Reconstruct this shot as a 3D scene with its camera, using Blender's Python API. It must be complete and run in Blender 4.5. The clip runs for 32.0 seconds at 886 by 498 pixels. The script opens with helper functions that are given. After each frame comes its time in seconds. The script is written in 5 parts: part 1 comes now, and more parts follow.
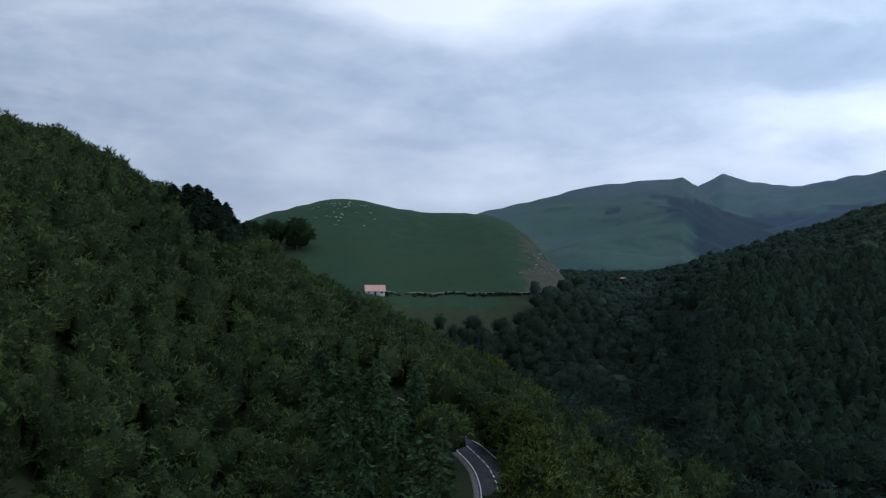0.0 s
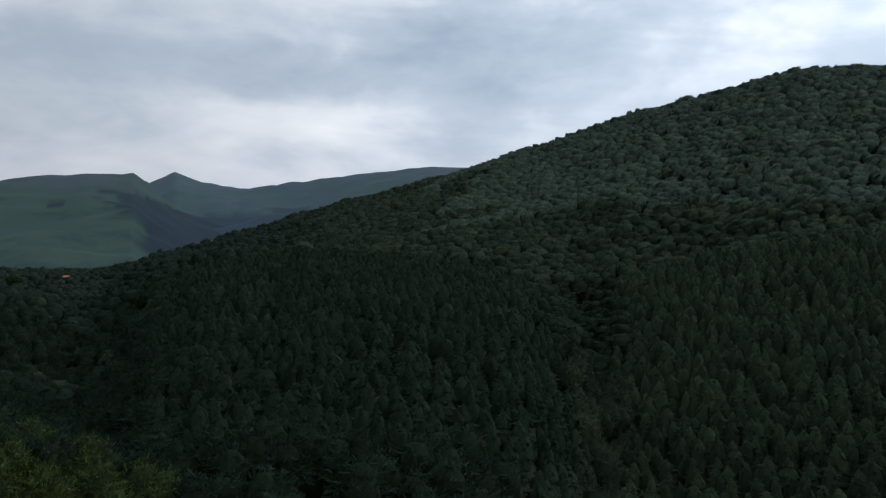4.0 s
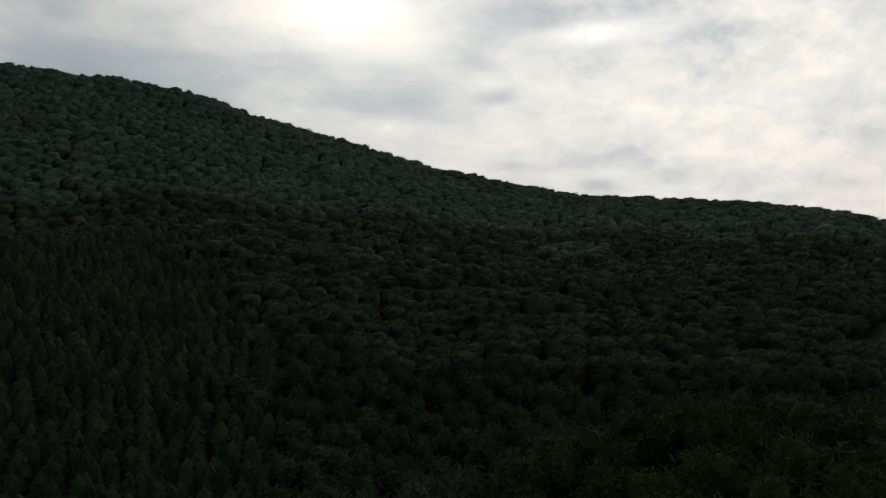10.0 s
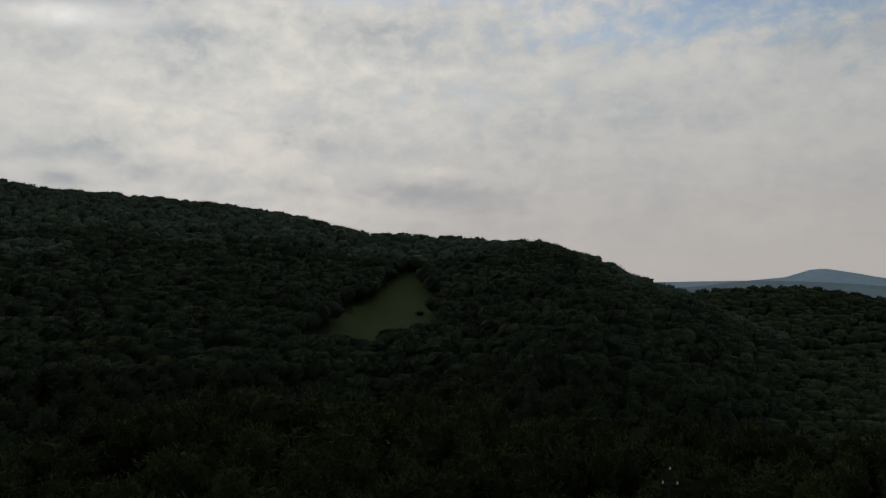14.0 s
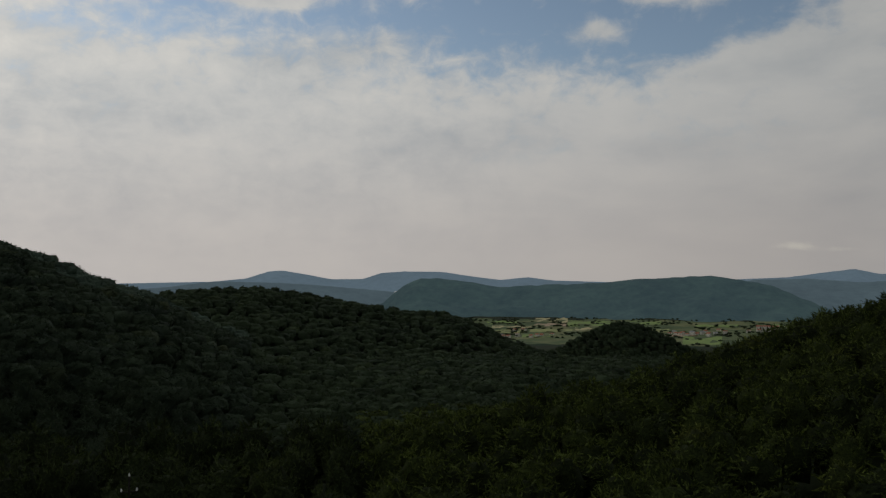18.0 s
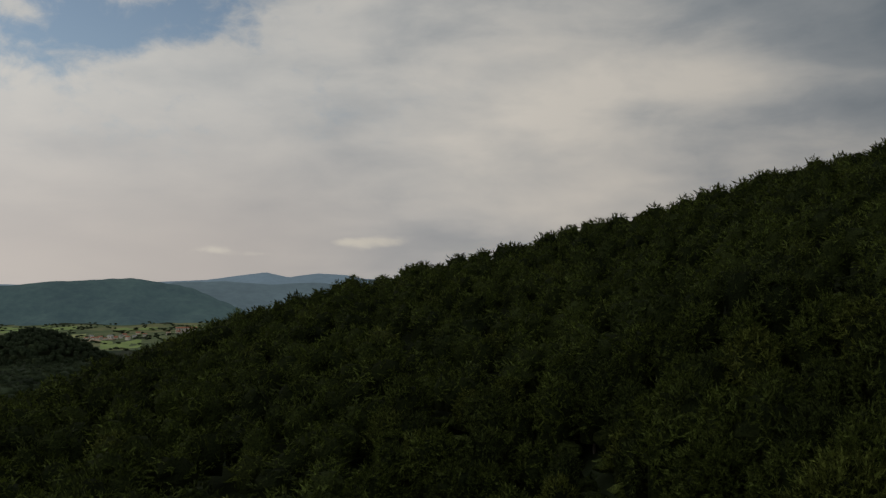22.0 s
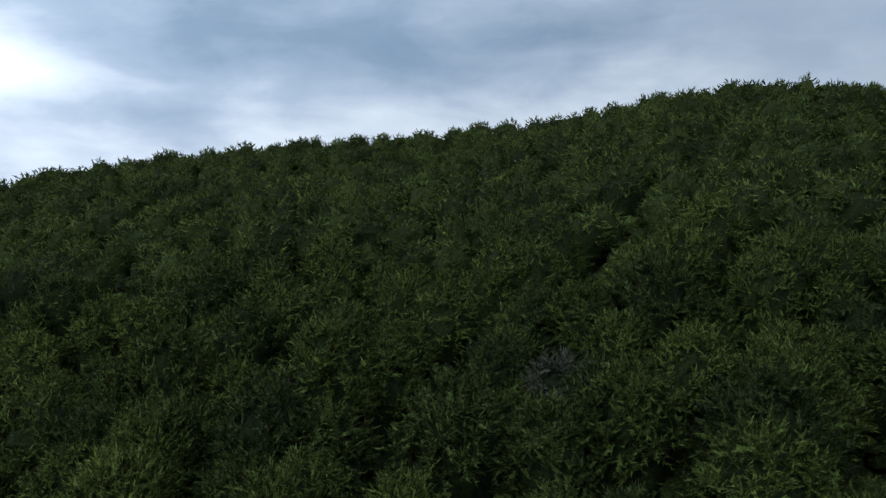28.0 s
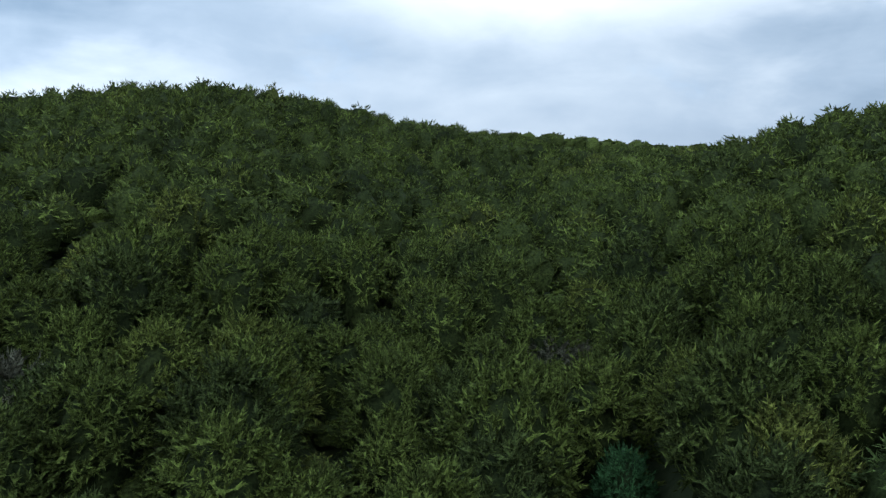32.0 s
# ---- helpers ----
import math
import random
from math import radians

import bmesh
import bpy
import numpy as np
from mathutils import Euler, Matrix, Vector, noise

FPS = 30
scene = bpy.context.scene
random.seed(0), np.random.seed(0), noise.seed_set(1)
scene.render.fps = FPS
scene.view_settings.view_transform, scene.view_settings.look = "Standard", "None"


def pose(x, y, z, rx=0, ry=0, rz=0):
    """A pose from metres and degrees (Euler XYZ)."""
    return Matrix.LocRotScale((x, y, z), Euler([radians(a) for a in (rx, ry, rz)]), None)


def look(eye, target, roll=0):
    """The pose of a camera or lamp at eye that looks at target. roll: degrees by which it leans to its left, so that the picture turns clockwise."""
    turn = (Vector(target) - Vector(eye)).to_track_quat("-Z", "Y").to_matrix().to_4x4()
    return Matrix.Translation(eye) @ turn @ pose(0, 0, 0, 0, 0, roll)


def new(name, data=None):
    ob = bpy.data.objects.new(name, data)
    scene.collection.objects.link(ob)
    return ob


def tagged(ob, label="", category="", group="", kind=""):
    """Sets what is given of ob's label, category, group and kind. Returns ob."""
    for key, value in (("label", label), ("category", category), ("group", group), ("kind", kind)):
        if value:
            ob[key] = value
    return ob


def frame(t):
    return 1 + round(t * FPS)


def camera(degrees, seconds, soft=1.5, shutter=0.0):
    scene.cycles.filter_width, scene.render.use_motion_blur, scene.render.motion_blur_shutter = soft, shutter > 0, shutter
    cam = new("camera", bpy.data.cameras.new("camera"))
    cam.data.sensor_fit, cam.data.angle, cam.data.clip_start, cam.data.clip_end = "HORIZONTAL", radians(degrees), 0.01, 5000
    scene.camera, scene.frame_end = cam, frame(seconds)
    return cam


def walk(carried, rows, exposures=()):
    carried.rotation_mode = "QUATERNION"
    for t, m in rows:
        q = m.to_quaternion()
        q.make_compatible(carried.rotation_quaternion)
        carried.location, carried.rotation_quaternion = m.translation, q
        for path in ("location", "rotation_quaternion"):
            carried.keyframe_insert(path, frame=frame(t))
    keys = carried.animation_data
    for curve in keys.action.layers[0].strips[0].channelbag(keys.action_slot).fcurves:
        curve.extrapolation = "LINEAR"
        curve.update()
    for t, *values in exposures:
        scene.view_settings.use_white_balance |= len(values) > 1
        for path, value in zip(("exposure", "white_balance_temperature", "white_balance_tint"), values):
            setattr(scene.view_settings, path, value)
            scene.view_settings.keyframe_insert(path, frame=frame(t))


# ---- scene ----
# Plan: a drone turns on the spot over a wooded valley.  Headings run clockwise from +y.
EYE_Z = 40.0
cam = camera(54.88, 32.0, soft=1.3)
PAN = [  # seconds, heading, tilt, lean in degrees
    (0, -0.00, 1.96, 0.19), (0.5, 5.13, 2.01, 0.10), (1, 10.17, 2.06, 0.05), (1.5, 15.05, 2.06, 0.01), (2, 19.72, 2.02, -0.01),
    (2.5, 23.76, 1.98, -0.04), (3, 27.91, 1.94, -0.09), (3.5, 32.29, 1.89, -0.09), (5.5, 44.58, 1.97, 0.09), (6, 49.12, 2.02, 0.07),
    (6.5, 54.07, 2.04, 0.03), (7, 58.27, 2.05, -0.02), (7.5, 62.96, 2.05, -0.03), (8, 67.76, 2.05, 0.00), (8.5, 72.55, 2.04, 0.03),
    (9, 77.29, 2.02, 0.05), (9.5, 81.98, 2.03, 0.07), (10, 86.58, 2.06, 0.07), (10.5, 90.66, 2.06, 0.14), (11, 94.69, 2.05, 0.24),
    (11.5, 99.19, 2.05, 0.22), (12, 103.71, 2.06, 0.10), (12.5, 108.13, 2.07, 0.07), (13, 112.51, 2.06, 0.08), (13.5, 116.84, 2.04, 0.06),
    (15.5, 134.05, 2.22, -0.24), (16, 138.34, 2.22, -0.25), (16.5, 142.91, 2.22, -0.24), (17, 147.26, 2.20, -0.20), (17.5, 151.63, 2.15, -0.12),
    (18, 155.99, 2.12, -0.08), (18.5, 160.96, 2.11, -0.12), (19, 166.70, 2.13, -0.15), (19.5, 171.49, 2.16, -0.16), (20, 175.84, 2.19, -0.13),
    (20.5, 180.19, 2.21, -0.07), (21, 184.59, 2.24, -0.04), (21.5, 188.99, 2.25, -0.03), (22, 193.45, 2.24, -0.06), (22.5, 197.94, 2.23, -0.10),
    (23, 202.45, 2.24, -0.10), (23.5, 206.96, 2.27, -0.05), (24, 211.53, 2.29, 0.01), (24.5, 214.72, 2.29, 0.05), (26.5, 227.35, 2.39, 0.02),
    (27, 230.97, 2.38, -0.02), (27.5, 235.03, 2.35, 0.01), (28, 239.07, 2.30, 0.09), (28.5, 243.20, 2.26, 0.18), (29, 247.45, 2.24, 0.28),
    (29.5, 251.74, 2.23, 0.39), (30, 255.95, 2.24, 0.45), (30.5, 260.48, 2.24, 0.47), (31, 265.27, 2.21, 0.45), (31.5, 269.84, 2.18, 0.42),
    (32, 273.79, 2.18, 0.41),
]

LIGHTING = [  # seconds, stops, kelvin, tint
    (0.0, -0.4, 5500, 10), (1.0, -0.6, 5600, 10), (3.0, -0.7, 5900, 10), (6.0, -0.45, 7000, 9), (7.0, -0.5, 7100, 9), (9.0, -1.2, 7100, 9), (11.0, -1.8, 7200, 9), (13.0, -2.0, 7200, 9), (16.0, -2.1, 6600, 9), (17.0, -2.1, 6700, 9), (19.0, -1.75, 7300, 9), (22.0, -1.65, 7300, 10), (24.0, -1.25, 7000, 10), (27.0, -0.75, 5900, 8), (29.0, 0.15, 5700, 6), (32.0, 0.36, 5700, 5),
]


def heading(az, tilt=0.0):
    a, e = radians(az), radians(tilt)
    return Vector((math.sin(a) * math.cos(e), math.cos(a) * math.cos(e), math.sin(e)))


EYE = Vector((0, 0, EYE_Z))
walk(cam, [(t, look(EYE, EYE + 100 * heading(a, e), lean)) for t, a, e, lean in PAN], LIGHTING)

# ---- sky and sun ----
SUN_AZ, SUN_EL = 82.0, 27.0
world = bpy.data.worlds.new("sky")
scene.world = world
world.use_nodes = True


class Nodes:
    """Short hand for building node trees."""

    def __init__(self, tree):
        self.tree = tree

    def add(self, kind, **inputs):
        n = self.tree.nodes.new(kind)
        for k, v in inputs.items():
            self.put(n, k, v)
        return n

    def put(self, n, key, v):
        key = int(key[1:]) if key[0] == "i" and key[1:].isdigit() else key.replace("_", " ")
        if isinstance(v, bpy.types.NodeSocket):
            self.tree.links.new(v, n.inputs[key])
        else:
            n.inputs[key].default_value = v

    def math(self, op, a, b=0.0, clamp=False):
        n = self.add("ShaderNodeMath", i0=a, i1=b)
        n.operation, n.use_clamp = op, clamp
        return n.outputs[0]

    def vmath(self, op, a, b=(0, 0, 0)):
        n = self.add("ShaderNodeVectorMath", i0=a, i1=b)
        n.operation = op
        return n.outputs[0]

    def noise(self, vec, scale, detail=4.0, rough=0.5, distort=0.0):
        n = self.add("ShaderNodeTexNoise", Vector=vec, Scale=scale, Detail=detail, Roughness=rough, Distortion=distort)
        return n.outputs["Fac"]

    def ramp(self, fac, stops):
        n = self.add("ShaderNodeValToRGB", Fac=fac)
        e = n.color_ramp.elements
        while len(e) < len(stops):
            e.new(0.5)
        for el, (pos, col) in zip(e, stops):
            el.position = pos
            el.color = (*col, 1) if isinstance(col, tuple) else (col, col, col, 1)
        return n.outputs["Color"]

    def between(self, v, lo, hi, a=0.0, b=1.0):
        n = self.add("ShaderNodeMapRange", Value=v, From_Min=lo, From_Max=hi, To_Min=a, To_Max=b)
        n.interpolation_type = "SMOOTHSTEP"
        return n.outputs["Result"]

    def mix(self, fac, a, b, mode="MIX"):
        n = self.tree.nodes.new("ShaderNodeMix")
        n.data_type, n.blend_type = "RGBA", mode
        for i, v in ((0, fac), (6, a), (7, b)):
            if isinstance(v, bpy.types.NodeSocket):
                self.tree.links.new(v, n.inputs[i])
            else:
                n.inputs[i].default_value = (*v, 1) if isinstance(v, tuple) else v
        return n.outputs[2]


def build_sky():
    n = Nodes(world.node_tree)
    n.tree.nodes.clear()
    sky = n.add("ShaderNodeTexSky")
    sky.sky_type, sky.sun_disc = "NISHITA", False
    sky.sun_elevation, sky.sun_rotation = radians(SUN_EL), radians(SUN_AZ)
    sky.altitude, sky.air_density, sky.dust_density = 500, 1.0, 1.5
    co = n.add("ShaderNodeTexCoord").outputs["Generated"]
    sep = n.add("ShaderNodeSeparateXYZ", Vector=co)
    z = sep.outputs["Z"]
    # a flat cloud deck seen in perspective
    up = n.math("ADD", n.math("MAXIMUM", z, 0.0), 0.24)
    flat = n.add("ShaderNodeCombineXYZ", X=n.math("DIVIDE", sep.outputs["X"], up), Y=n.math("DIVIDE", sep.outputs["Y"], up)).outputs[0]
    big = n.noise(n.vmath("ADD", flat, (3.1, 7.4, 0)), 0.9, 4, 0.5, 0.3)
    fine = n.noise(n.vmath("ADD", flat, (9.3, 1.7, 2)), 2.2, 5, 0.5, 0.2)
    puff = n.noise(n.vmath("MULTIPLY", co, (1, 1, 1.7)), 17.0, 5, 0.55, 0.1)
    level = n.vmath("NORMALIZE", n.vmath("MULTIPLY", co, (1, 1, 0)))

    def dot(a, b):
        n.vmath("DOT_PRODUCT", a, b)
        return n.tree.nodes[-1].outputs["Value"]

    def facing(az, el):
        return n.math("MAXIMUM", dot(co, tuple(heading(az, el))), 0.0)

    def spot(az, el, tight, gain):
        return n.math("MULTIPLY", n.math("POWER", facing(az, el), tight), gain)

    def bank(az, el, wide, tall, gain):
        """A wide, flat patch of the deck, degrees across and degrees tall."""
        across = n.math("POWER", n.math("MAXIMUM", dot(level, tuple(heading(az))), 0.0), (57.3 / wide) ** 2)
        off = n.math("DIVIDE", n.math("SUBTRACT", z, math.sin(radians(el))), math.sin(radians(tall)))
        off = n.math("ADD", off, n.math("MULTIPLY", n.math("SUBTRACT", fine, 0.5), 1.6))
        return n.math("MULTIPLY", n.math("MULTIPLY", across, n.math("EXPONENT", n.math("MULTIPLY", n.math("MULTIPLY", off, off), -1.0))), gain)

    def total(*v):
        t = v[0]
        for q in v[1:]:
            t = n.math("ADD", t, q)
        return t

    def times(v, k):
        return n.math("MULTIPLY", v, k)

    # small cells of broken cloud towards the sun and the open valley, a thick deck elsewhere
    cells = n.noise(n.vmath("MULTIPLY", co, (1.0, 1.0, 1.5)), 30.0, 5, 0.6, 0.3)
    wisps = n.noise(n.vmath("MULTIPLY", co, (1.0, 1.0, 3.4)), 5.0, 5, 0.52, 0.35)
    billow = n.noise(n.vmath("ADD", n.vmath("MULTIPLY", co, (1.0, 1.0, 2.0)), (4.2, 0.6, 1.1)), 8.0, 5, 0.55, 0.3)
    open_side = n.between(facing(150, 8), 0.66, 0.93)
    celled = n.between(facing(128, 14), 0.72, 0.93)
    openings = total(bank(139, 18, 6, 2.6, 0.55), bank(149, 17, 5, 2.0, 0.30), bank(161, 16.8, 9, 3.4, 0.85), bank(172, 16, 5, 2.6, 0.65), bank(177.5, 18, 3, 2.2, 0.35), bank(116, 18.6, 4, 1.0, 0.45),
                     bank(125, 18.8, 3, 0.9, 0.42), bank(96.5, 16, 4, 1.0, 0.28), bank(132, 16, 4, 1.2, 0.30), bank(196, 13, 3, 1.5, 0.16))
    cover = n.math("SUBTRACT", total(0.62, times(n.math("SUBTRACT", cells, 0.5), times(n.between(z, 0.08, 0.24, 0.15, 1.0), n.between(open_side, 0.0, 1.0, 0.25, 1.0))), times(n.math("SUBTRACT", fine, 0.5), 0.5)), times(openings, 0.72))
    cover = total(cover, bank(166.5, 16.2, 1.3, 0.8, 0.7), bank(171, 18.6, 3.0, 0.9, 0.7), bank(176.5, 13.6, 2.6, 1.4, 0.6), bank(144, 18.0, 2.6, 0.45, 0.5), bank(151, 15.6, 4, 1.0, 0.25))
    mask = n.between(cover, 0.02, 0.58)
    # cloud brightness: grey bellies, white thin parts, the glow of the hidden sun
    shade = total(0.09, times(big, 0.36), times(fine, 0.20), times(wisps, 0.36), times(times(celled, n.math("SUBTRACT", cells, 0.44)), 0.36), times(n.math("SUBTRACT", billow, 0.5), 0.30),
                  bank(-2, 18.2, 5, 1.7, 0.34), bank(9, 19.2, 5, 1.0, 0.24), bank(280, 19.2, 10, 2.4, 0.36), bank(251, 17, 8, 2.4, -0.09), bank(225, 15.5, 10, 3.0, -0.19), bank(240, 15.5, 8, 2.2, -0.08), bank(218, 10.5, 6, 1.3, -0.10),
                  bank(216, 18.5, 5, 2.0, -0.10), bank(208, 13, 7, 2.2, 0.18), bank(230, 10, 7, 1.2, 0.06), bank(196, 5, 9, 2.5, 0.06), bank(40, 14.5, 8, 2.6, -0.13), bank(32, 17, 6, 2.0, -0.08), bank(26, 10.5, 8, 1.6, 0.10),
                  bank(12, 14, 10, 2.2, -0.07), bank(53, 13, 5, 1.6, 0.12), bank(203, 10, 12, 7, 0.08), bank(106, 12, 20, 9, 0.13), bank(57, 13, 8, 5, -0.12), bank(74, 18.5, 8, 3.2, 0.20), bank(61, 17.5, 4, 1.6, -0.08), bank(81.5, 11.5, 4, 1.0, -0.16), bank(92.5, 17.5, 4, 1.4, -0.15),
                  bank(90.3, 12.2, 1.1, 0.6, -0.20), bank(97, 6.2, 1.0, 0.5, -0.14), bank(121, 5.7, 3.0, 0.8, -0.20), bank(120, 7.1, 1.8, 0.5, 0.10), bank(123, 3.5, 5, 0.8, -0.08))
    even = times(n.between(facing(158, 5), 0.76, 0.95), 0.55)
    shade = n.math("ADD", times(shade, n.math("SUBTRACT", 1.0, even)), times(even, 0.62))
    # the deck lies flatter over the hill and up the valley
    flatter = n.math("MAXIMUM", times(n.between(facing(275, 14), 0.92, 0.985), 0.55), times(n.between(facing(2, 10), 0.86, 0.97), 0.35))
    plain_deck = total(0.53, bank(281, 19.2, 9, 2.2, 0.36), bank(-2, 18.2, 5, 1.7, 0.30))
    shade = n.math("ADD", times(shade, n.math("SUBTRACT", 1.0, flatter)), times(flatter, plain_deck))
    grey = n.ramp(shade, [(0.18, (0.23, 0.32, 0.44)), (0.34, (0.30, 0.38, 0.48)), (0.50, (0.48, 0.55, 0.64)), (0.62, (0.74, 0.78, 0.83)), (0.78, (1.0, 1.0, 1.0))])
    glow = total(spot(SUN_AZ - 2, SUN_EL - 6, 500.0, 0.9), spot(SUN_AZ - 2, SUN_EL - 4, 60.0, 0.22), spot(SUN_AZ, SUN_EL, 7.0, 0.12))
    cloud = n.mix(1.0, grey, n.add("ShaderNodeCombineColor", Red=glow, Green=times(glow, 0.97), Blue=times(glow, 0.91)).outputs[0], "ADD")
    low = n.between(z, 0.0, 0.25, 1.0, 0.0)
    low = times(low, n.between(open_side, 0.0, 1.0, 0.35, 0.8))
    cloud = n.mix(low, cloud, (0.68, 0.65, 0.66))
    lowcloud = total(bank(188, 2.7, 2.6, 0.55, 1.0), bank(177.8, 2.1, 1.6, 0.4, 0.7), bank(181.5, 1.9, 1.2, 0.3, 0.7), times(n.math("SUBTRACT", puff, 0.5), 2.2))
    cloud = n.mix(n.between(lowcloud, 0.45, 1.1), cloud, (0.86, 0.85, 0.82))
    mask = n.math("MAXIMUM", mask, n.between(z, 0.10, 0.24, 0.95, 0.0))
    # the deck is brighter round the veiled sun's side
    side = dot(co, tuple(heading(115)))
    bright = n.math("POWER", 2.0, times(n.math("ADD", times(side, 0.5), 0.5), 1.7))
    # and, like any overcast sky, towards the zenith
    bright = times(bright, n.between(z, 0.36, 0.95, 1.0, 1.3))
    clear = n.add("ShaderNodeBackground", Color=sky.outputs[0], Strength=times(bright, 0.145))
    deck = n.add("ShaderNodeBackground", Color=cloud, Strength=times(bright, 0.85))
    both = n.add("ShaderNodeMixShader", i0=mask, i1=clear.outputs[0], i2=deck.outputs[0])
    n.add("ShaderNodeOutputWorld", Surface=both.outputs[0])


build_sky()
sun = new("sun", bpy.data.lights.new("sun", "SUN"))
sun.data.energy, sun.data.angle, sun.data.color = 0.5, radians(16), (1.0, 0.94, 0.85)
sun.matrix_world = look(EYE + 300 * heading(SUN_AZ, SUN_EL), EYE)


# ---- materials ----
def material(name, rough=0.7, spec=0.25):
    m = bpy.data.materials.new(name)
    m.use_nodes = True
    n = Nodes(m.node_tree)
    b = n.tree.nodes["Principled BSDF"]
    b.inputs["Roughness"].default_value = rough
    b.inputs["Specular IOR Level"].default_value = spec
    return m, n, b


def position(n):
    return n.add("ShaderNodeNewGeometry").outputs["Position"]


def scaled(col, k):
    return tuple(min(1, c * k) for c in col)


def leaf_material(name, dark, mid, light, joined, uneven=1.0):
    """Foliage: every tree has its own green, every spray its own shade of it."""
    m, n, b = material(name, 0.8, 0.05)
    geo = n.add("ShaderNodeNewGeometry")
    if joined:
        tree = n.tree.nodes.new("ShaderNodeAttribute")
        tree.attribute_name = "tint"
        own = tree.outputs["Fac"]
    else:
        own = n.add("ShaderNodeObjectInfo").outputs["Random"]
    col = n.ramp(own, [(0.0, dark), (0.45, mid), (0.8, scaled(mid, 1.15)), (1.0, light)])
    spray = n.between(geo.outputs["Random Per Island"], 0.0, 1.0, 1 - 0.45 * uneven, 1 + 0.5 * uneven)
    grain = n.noise(geo.outputs["Position"], 2.4, 4, 0.7)
    k = n.math("MULTIPLY", spray, n.between(grain, 0.34, 0.66, 1 - 0.5 * uneven, 1 + 0.5 * uneven))
    col = n.mix(1.0, col, n.add("ShaderNodeCombineColor", Red=k, Green=k, Blue=k).outputs[0], "MULTIPLY")
    # the body inside a crown is coloured near-black green to stand for shade
    dark_part = n.tree.nodes.new("ShaderNodeAttribute")
    dark_part.attribute_name = "inner_shade"
    col = n.mix(dark_part.outputs["Fac"], col, n.ramp(grain, [(0.35, (0.008, 0.012, 0.005)), (0.65, (0.018, 0.026, 0.010))]))
    n.put(b, "Base_Color", col)
    # leaves lie along the rounded mass of their bough, so light falls on crowns as on domes
    mass = n.tree.nodes.new("ShaderNodeAttribute")
    mass.attribute_name = "mass"
    turn = n.add("ShaderNodeVectorTransform", Vector=mass.outputs["Vector"])
    turn.vector_type, turn.convert_from, turn.convert_to = "NORMAL", "OBJECT", "WORLD"
    own_way = n.vmath("MULTIPLY", geo.outputs["Normal"], (0.45, 0.45, 0.45))
    way = n.vmath("NORMALIZE", n.vmath("ADD", turn.outputs[0], own_way))
    n.put(b, "Normal", n.add("ShaderNodeBump", Strength=0.6, Distance=0.4, Height=grain, Normal=way).outputs[0])
    thin = n.add("ShaderNodeBsdfTranslucent", Color=n.mix(1.0, col, (1.0, 1.0, 0.55), "MULTIPLY"))
    n.put(n.tree.nodes["Material Output"], "Surface", n.add("ShaderNodeMixShader", i0=0.22, i1=b.outputs[0], i2=thin.outputs[0]).outputs[0])
    return m


BEECH = ((0.031, 0.043, 0.013), (0.053, 0.071, 0.016), (0.078, 0.093, 0.021))
# the larch's blue is raised for haze across the valley
LARCH = ((0.0177, 0.0285, 0.0167), (0.0242, 0.0377, 0.0194), (0.0326, 0.0478, 0.0229))
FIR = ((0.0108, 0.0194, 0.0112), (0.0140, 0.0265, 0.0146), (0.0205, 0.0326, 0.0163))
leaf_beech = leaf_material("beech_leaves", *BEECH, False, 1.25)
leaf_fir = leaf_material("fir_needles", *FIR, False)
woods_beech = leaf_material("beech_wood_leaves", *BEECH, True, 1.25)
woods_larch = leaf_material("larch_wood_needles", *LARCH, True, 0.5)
# bluer than the beech, the high wood paler too: haze put into the colour
woods_valley = leaf_material("hazy_valley_leaves", (0.028, 0.043, 0.024), (0.041, 0.060, 0.032), (0.056, 0.077, 0.037), True, 0.5)
woods_high = leaf_material("hazy_high_leaves", (0.060, 0.089, 0.069), (0.075, 0.110, 0.082), (0.093, 0.129, 0.084), True, 0.5)
woods_ridge = leaf_material("hazy_ridge_leaves", (0.025, 0.038, 0.026), (0.038, 0.055, 0.034), (0.059, 0.074, 0.038), True, 0.5)
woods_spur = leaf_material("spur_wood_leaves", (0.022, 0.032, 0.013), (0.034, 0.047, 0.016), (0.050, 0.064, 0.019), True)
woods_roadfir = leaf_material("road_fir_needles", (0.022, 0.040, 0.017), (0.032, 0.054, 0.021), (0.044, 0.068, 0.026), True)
# a darker green, with the blue of the air's haze put into it
woods_blue_dark = leaf_material("blue_dark_leaves", (0.014, 0.025, 0.019), (0.020, 0.036, 0.025), (0.029, 0.048, 0.031), True, 0.5)
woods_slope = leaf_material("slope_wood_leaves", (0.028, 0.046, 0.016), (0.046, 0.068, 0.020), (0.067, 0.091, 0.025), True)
# dark green of the gully trees, hedge and poplars, and of the shaded plantation
woods_dark = leaf_material("dark_wood_green", *FIR, True, 0.5)


def bark_material():
    m, n, b = material("beech_bark", 0.85, 0.1)
    p = position(n)
    g = n.noise(n.vmath("MULTIPLY", p, (6, 6, 1.2)), 1.0, 5, 0.6)
    n.put(b, "Base_Color", n.ramp(g, [(0.3, (0.06, 0.052, 0.042)), (0.7, (0.14, 0.125, 0.105))]))
    return m


bark = bark_material()


